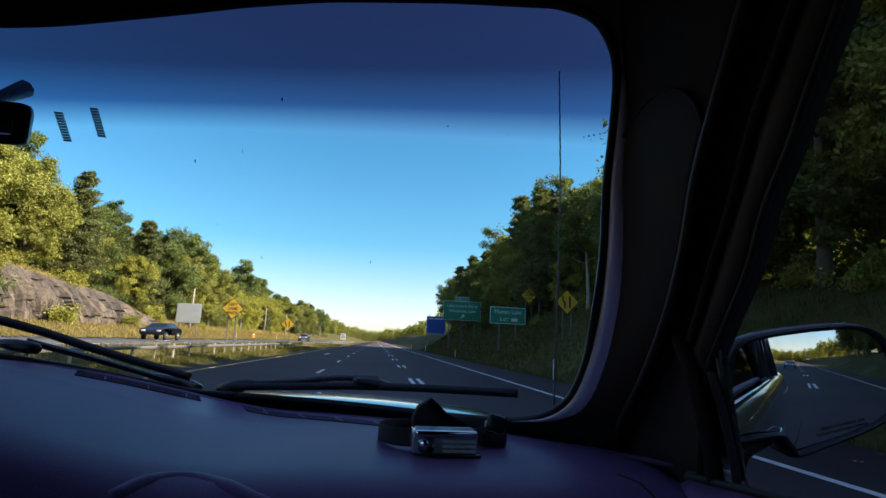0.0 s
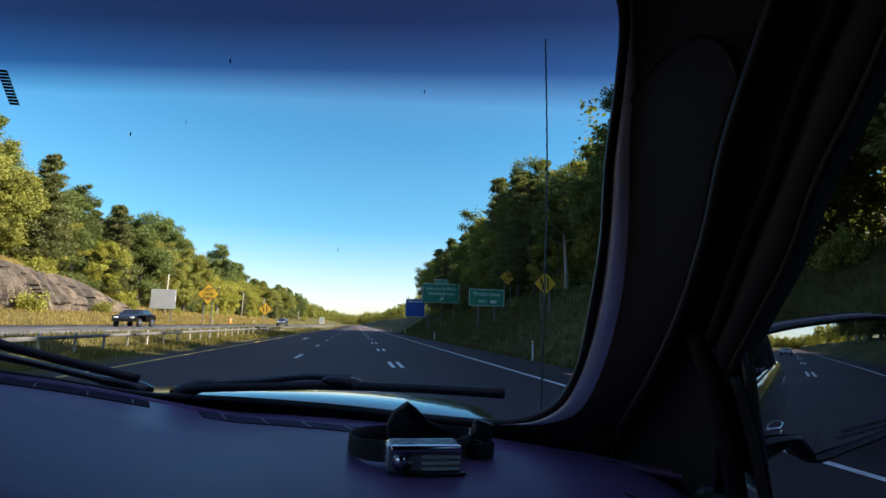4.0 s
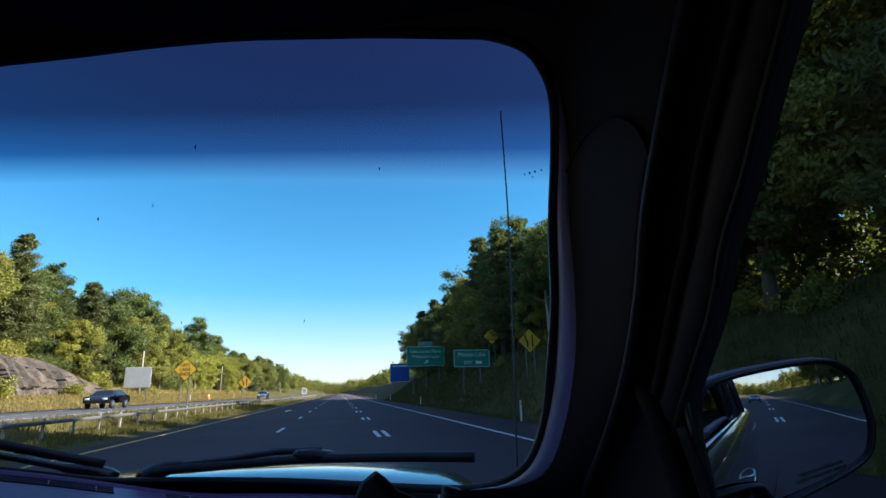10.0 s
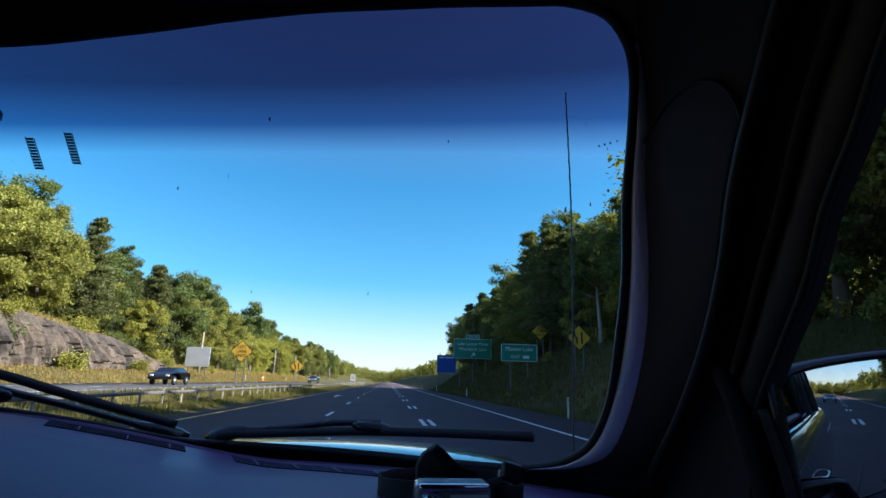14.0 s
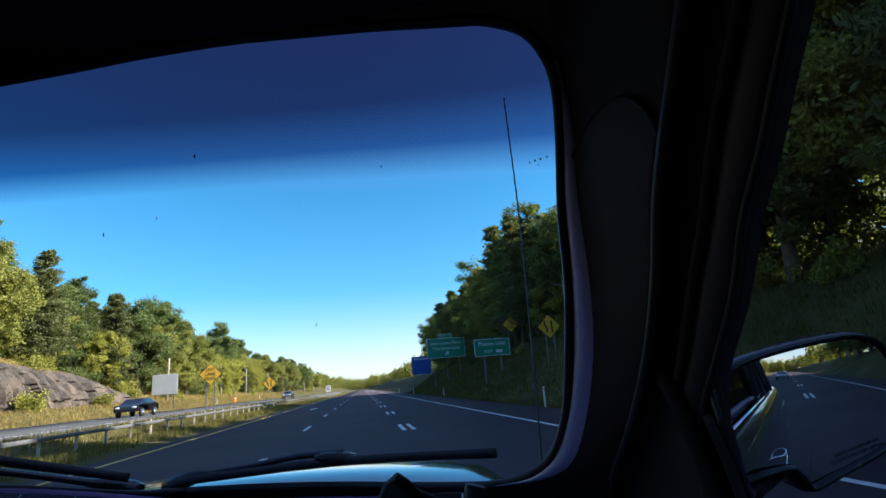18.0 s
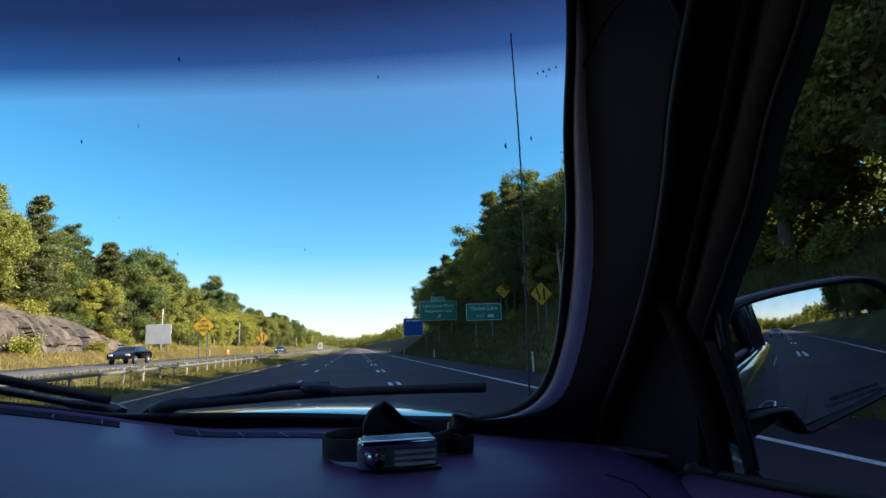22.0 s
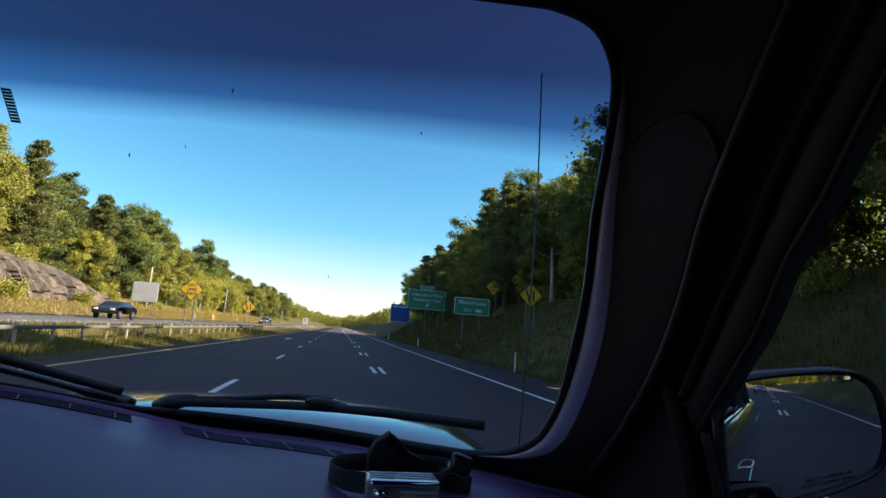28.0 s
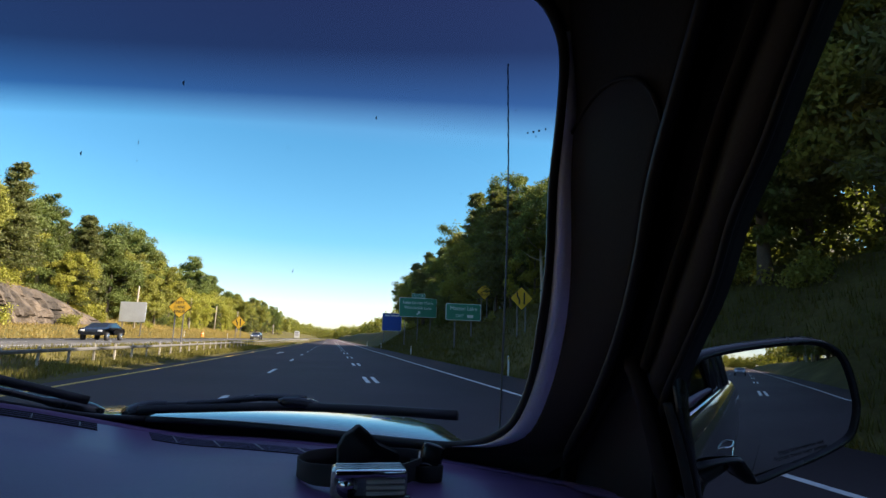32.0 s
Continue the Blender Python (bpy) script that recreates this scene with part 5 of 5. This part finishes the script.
for sx in (1, -1):
    bm = bmesh.new()
    loft(bm, [[(sx * 0.775, y, z), (sx * 0.83, y, z - 0.01), (sx * 0.875, y, z - 0.05), (sx * 0.89, y, z - 0.2), (sx * 0.88, y, 0.55)] for y, z in ((0.62, 1.2), (1.0, 1.2), (1.6, 1.175), (2.2, 1.15), (2.7, 1.10), (2.9, 1.03))])
    part("fender", bm, PAINT, truck, "dark metallic front fender")
# antenna with its spiral wire
mast = [(0.838, 1.50, 1.13), (0.851, 1.50, 1.5), (0.860, 1.50, 1.9), (0.856, 1.50, 2.284)]
mast = smooth_path(mast, 6)
an = part("antenna", tube(bmesh.new(), mast, [0.0030 - 0.0012 * k / (len(mast) - 1) for k in range(len(mast))], 7), ANTENNA, truck, "thin steel whip antenna on the fender")
bm = bmesh.new()
coil = []
for k in range(261):
    f = k / 260 * (len(mast) - 1)
    i = min(int(f), len(mast) - 2)
    coil.append(mast[i].lerp(mast[i + 1], f - i) + Vector((0.0024 * math.cos(k * 0.58), 0.0024 * math.sin(k * 0.58), 0)))
tube(bm, coil, 0.0007, 4)
part("antenna_wire", bm, ANTENNA, an)
bm = bmesh.new()
tube(bm, [(0.838, 1.50, 1.10), (0.838, 1.50, 1.135), (0.839, 1.50, 1.16)], [0.022, 0.018, 0.008], 10)
part("antenna_base", bm, RUBBER, an)

# the truck's flank, seen in the door mirror
bm = bmesh.new()
flank = [(0.84, 1.245), (0.884, 1.218), (0.945, 1.12), (0.985, 1.0), (0.995, 0.86), (0.98, 0.70), (0.94, 0.55)]
loft(bm, [[(x - 0.012 * step(1.6, 3.4, -y), y, z) for x, z in flank] for y in (0.62, 0.2, -0.3, -0.62)])
part("door_skin", bm, PAINT, door, "dark metallic painted door")
bm = bmesh.new()
loft(bm, [[(x - 0.012 * step(1.6, 3.4, -y), y, z) for x, z in flank] for y in (-0.635, -1.2, -2.0, -3.2)])
part("rear_quarter", bm, PAINT, truck, "dark metallic rear body side")
bm = bmesh.new()
tube(bm, [(0.866, 0.6, 1.236), (0.868, -0.2, 1.238), (0.866, -1.2, 1.238), (0.86, -1.9, 1.236)], 0.019, 8)
part("belt_moulding", bm, CHROME, truck, "bright chrome belt moulding")
bm = bmesh.new()
tube(bm, [(0.988, 0.55, 0.80), (0.992, -0.6, 0.80), (0.982, -2.6, 0.80)], 0.014, 8, 2.2)
part("side_moulding", bm, CHROME, truck, "bright body side moulding")
bm = bmesh.new()
loft(bm, [[(0.855, y, 1.255), (0.80, y, 1.55), (0.755, y, 1.80)] for y in (-0.75, -1.3, -1.95)], (-0.01, 0, 0))
part("rear_side_window", bm, GLASS_DARK, truck, "dark rear side window")
for y, r in ((-0.62, 0.035), (-1.30, 0.045), (-2.02, 0.075)):
    bm = bmesh.new()
    tube(bm, [(0.862, y, 1.24), (0.806, y - 0.01, 1.55), (0.755, y - 0.02, 1.84)], r, 10, 0.6)
    part("side_pillar", bm, BLACK_GLOSS if y > -1 else PAINT, truck, "glossy black side pillar" if y > -1 else "dark painted side pillar")
bm = bmesh.new()
tube(bm, smooth_path([(0.975, -0.14, 1.02), (1.010, -0.16, 1.022), (1.014, -0.28, 1.022), (0.975, -0.31, 1.02)], 4), 0.007, 8)
part("door_handle", bm, CHROME, door, "chrome door handle")
for sx in (-1, 1):
    for yy in (2.05, -2.3):
        bm = bmesh.new()
        tube(bm, [(sx * 0.64, yy, 0.36), (sx * 0.87, yy, 0.36)], 0.36, 24)
        w = part("wheel", bm, TYRE, truck)
        bm = bmesh.new()
        tube(bm, [(sx * 0.85, yy, 0.36), (sx * 0.885, yy, 0.36)], [0.22, 0.20], 18)
        part("rim", bm, CHROME, w)
part("chassis", box(bmesh.new(), -0.7, 0.7, -3.2, 2.8, 0.36, 0.5, 0.02), RUBBER, truck)
bm = bmesh.new()
box(bm, -0.84, 0.84, -3.25, -2.14, 0.74, 0.78, 0.01)
box(bm, -0.86, -0.80, -3.25, -2.14, 0.58, 1.22, 0.01)
box(bm, -0.86, 0.86, -3.27, -3.2, 0.58, 1.22, 0.01)
part("cargo_bed", bm, PAINT, truck)

# the head torch lying on the dashboard
TZ = 1.2625
torch = thing("head_torch", (0.47, 0.97, TZ), "clear plastic head torch with a black elastic strap on the dashboard", "head torch")


def lamp_part(name, bm, mat, label=""):
    return part(name, bm, mat, torch, label, apart=True)


bm = bmesh.new()
box(bm, 0.405, 0.515, 0.93, 0.985, TZ + 0.001, TZ + 0.038, 0.006)
for k in range(3):
    box(bm, 0.411, 0.509, 0.9385 + 0.014 * k, 0.9445 + 0.014 * k, TZ + 0.037, TZ + 0.0405, 0.001)
case = lamp_part("case", bm, CLEAR, "clear faceted lamp housing")
bm = bmesh.new()
box(bm, 0.41, 0.512, 0.918, 0.932, TZ + 0.030, TZ + 0.041, 0.004)
part("lens_rim", bm, CHROME, case)
bm = bmesh.new()
tube(bm, [(0.428, 0.934, TZ + 0.018), (0.428, 0.924, TZ + 0.018)], [0.013, 0.015], 14)
part("reflector", bm, CHROME, case, "bright round reflector")
for k in range(3):
    part("led_bar", box(bmesh.new(), 0.455, 0.51, 0.922, 0.929, TZ + 0.006 + 0.008 * k, TZ + 0.010 + 0.008 * k, 0.001), PLASTIC_WHITE, case, smooth=False)
bm = bmesh.new()
box(bm, 0.43, 0.518, 0.915, 0.93, TZ + 0.0005, TZ + 0.005, 0.002)
part("base_plate", bm, BLACK_GLOSS, case)


def ribbon(pts, width, thick=0.0018):
    """A strap on edge: a band of the given height along points."""
    p = smooth_path(pts, 5)
    bm = bmesh.new()
    rows = []
    for i, q in enumerate(p):
        way = (p[min(i + 1, len(p) - 1)] - p[max(i - 1, 0)]).normalized()
        side = way.cross(Vector((0, 0, 1))).normalized() * thick
        lean = Vector((0.15 * math.sin(i * 0.7), 0.1 * math.cos(i * 0.5), 1)).normalized() * width
        rows.append([q - side, q + side, q + side + lean, q - side + lean, q - side])
    loft(bm, rows)
    bmesh.ops.recalc_face_normals(bm, faces=bm.faces)
    return bm


lamp_part("head_strap", ribbon([(0.42, 0.925, TZ + 0.004), (0.385, 0.955, TZ + 0.002), (0.362, 1.03, TZ), (0.40, 1.075, TZ), (0.46, 1.09, TZ), (0.53, 1.08, TZ), (0.575, 1.05, TZ), (0.570, 1.0, TZ + 0.002), (0.52, 0.925, TZ + 0.004)], 0.031), STRAP, "black elastic head strap")
bm = bmesh.new()
tent = [(0.428, 0.0), (0.426, 0.040), (0.436, 0.060), (0.458, 0.076), (0.474, 0.064), (0.492, 0.046), (0.528, 0.030), (0.532, 0.0)]
loft(bm, [[(x + dx, y, TZ + z) for x, z in tent + tent[:1]] for y, dx in ((1.028, 0.002), (1.031, 0.0), (1.050, -0.002), (1.056, 0.003))])
bmesh.ops.holes_fill(bm, edges=[e for e in bm.edges if e.is_boundary], sides=0)
bmesh.ops.recalc_face_normals(bm, faces=bm.faces)
lamp_part("top_strap", bm, STRAP, "black top strap folded into a peak")
lamp_part("loose_strap", ribbon([(0.55, 1.02, TZ), (0.585, 1.0, TZ), (0.592, 0.965, TZ), (0.565, 0.955, TZ), (0.545, 0.975, TZ), (0.53, 0.985, TZ)], 0.024), STRAP)
bm = bmesh.new()
box(bm, -0.019, 0.019, -0.011, 0.011, -0.022, 0.024, 0.008)
bmesh.ops.transform(bm, matrix=Matrix.Translation((0.580, 0.992, TZ + 0.030)) @ Matrix.Rotation(radians(14), 4, "Y") @ Matrix.Rotation(radians(-20), 4, "Z"), verts=bm.verts[:])
buckle = lamp_part("buckle", bm, BLACK_GLOSS, "glossy black plastic strap buckle")
bm = bmesh.new()
tube(bm, [(0.566 + 0.014 * math.cos(a), 0.975 - 0.004 * math.cos(a), TZ + 0.013 + 0.011 * math.sin(a)) for a in (2 * math.pi * k / 16 for k in range(17))], 0.0032, 7)
part("buckle_loop", bm, BLACK_GLOSS, buckle)
bm = bmesh.new()
tube(bm, [(0.560, 0.984, TZ + 0.014), (0.557, 0.980, TZ + 0.030), (0.559, 0.982, TZ + 0.044)], 0.0016, 6)
part("strap_edging", bm, PLASTIC_WHITE, buckle, "pale edging of the strap")
case.location += Vector((0.010, -0.056, 0))
torch.location.y += 0.045
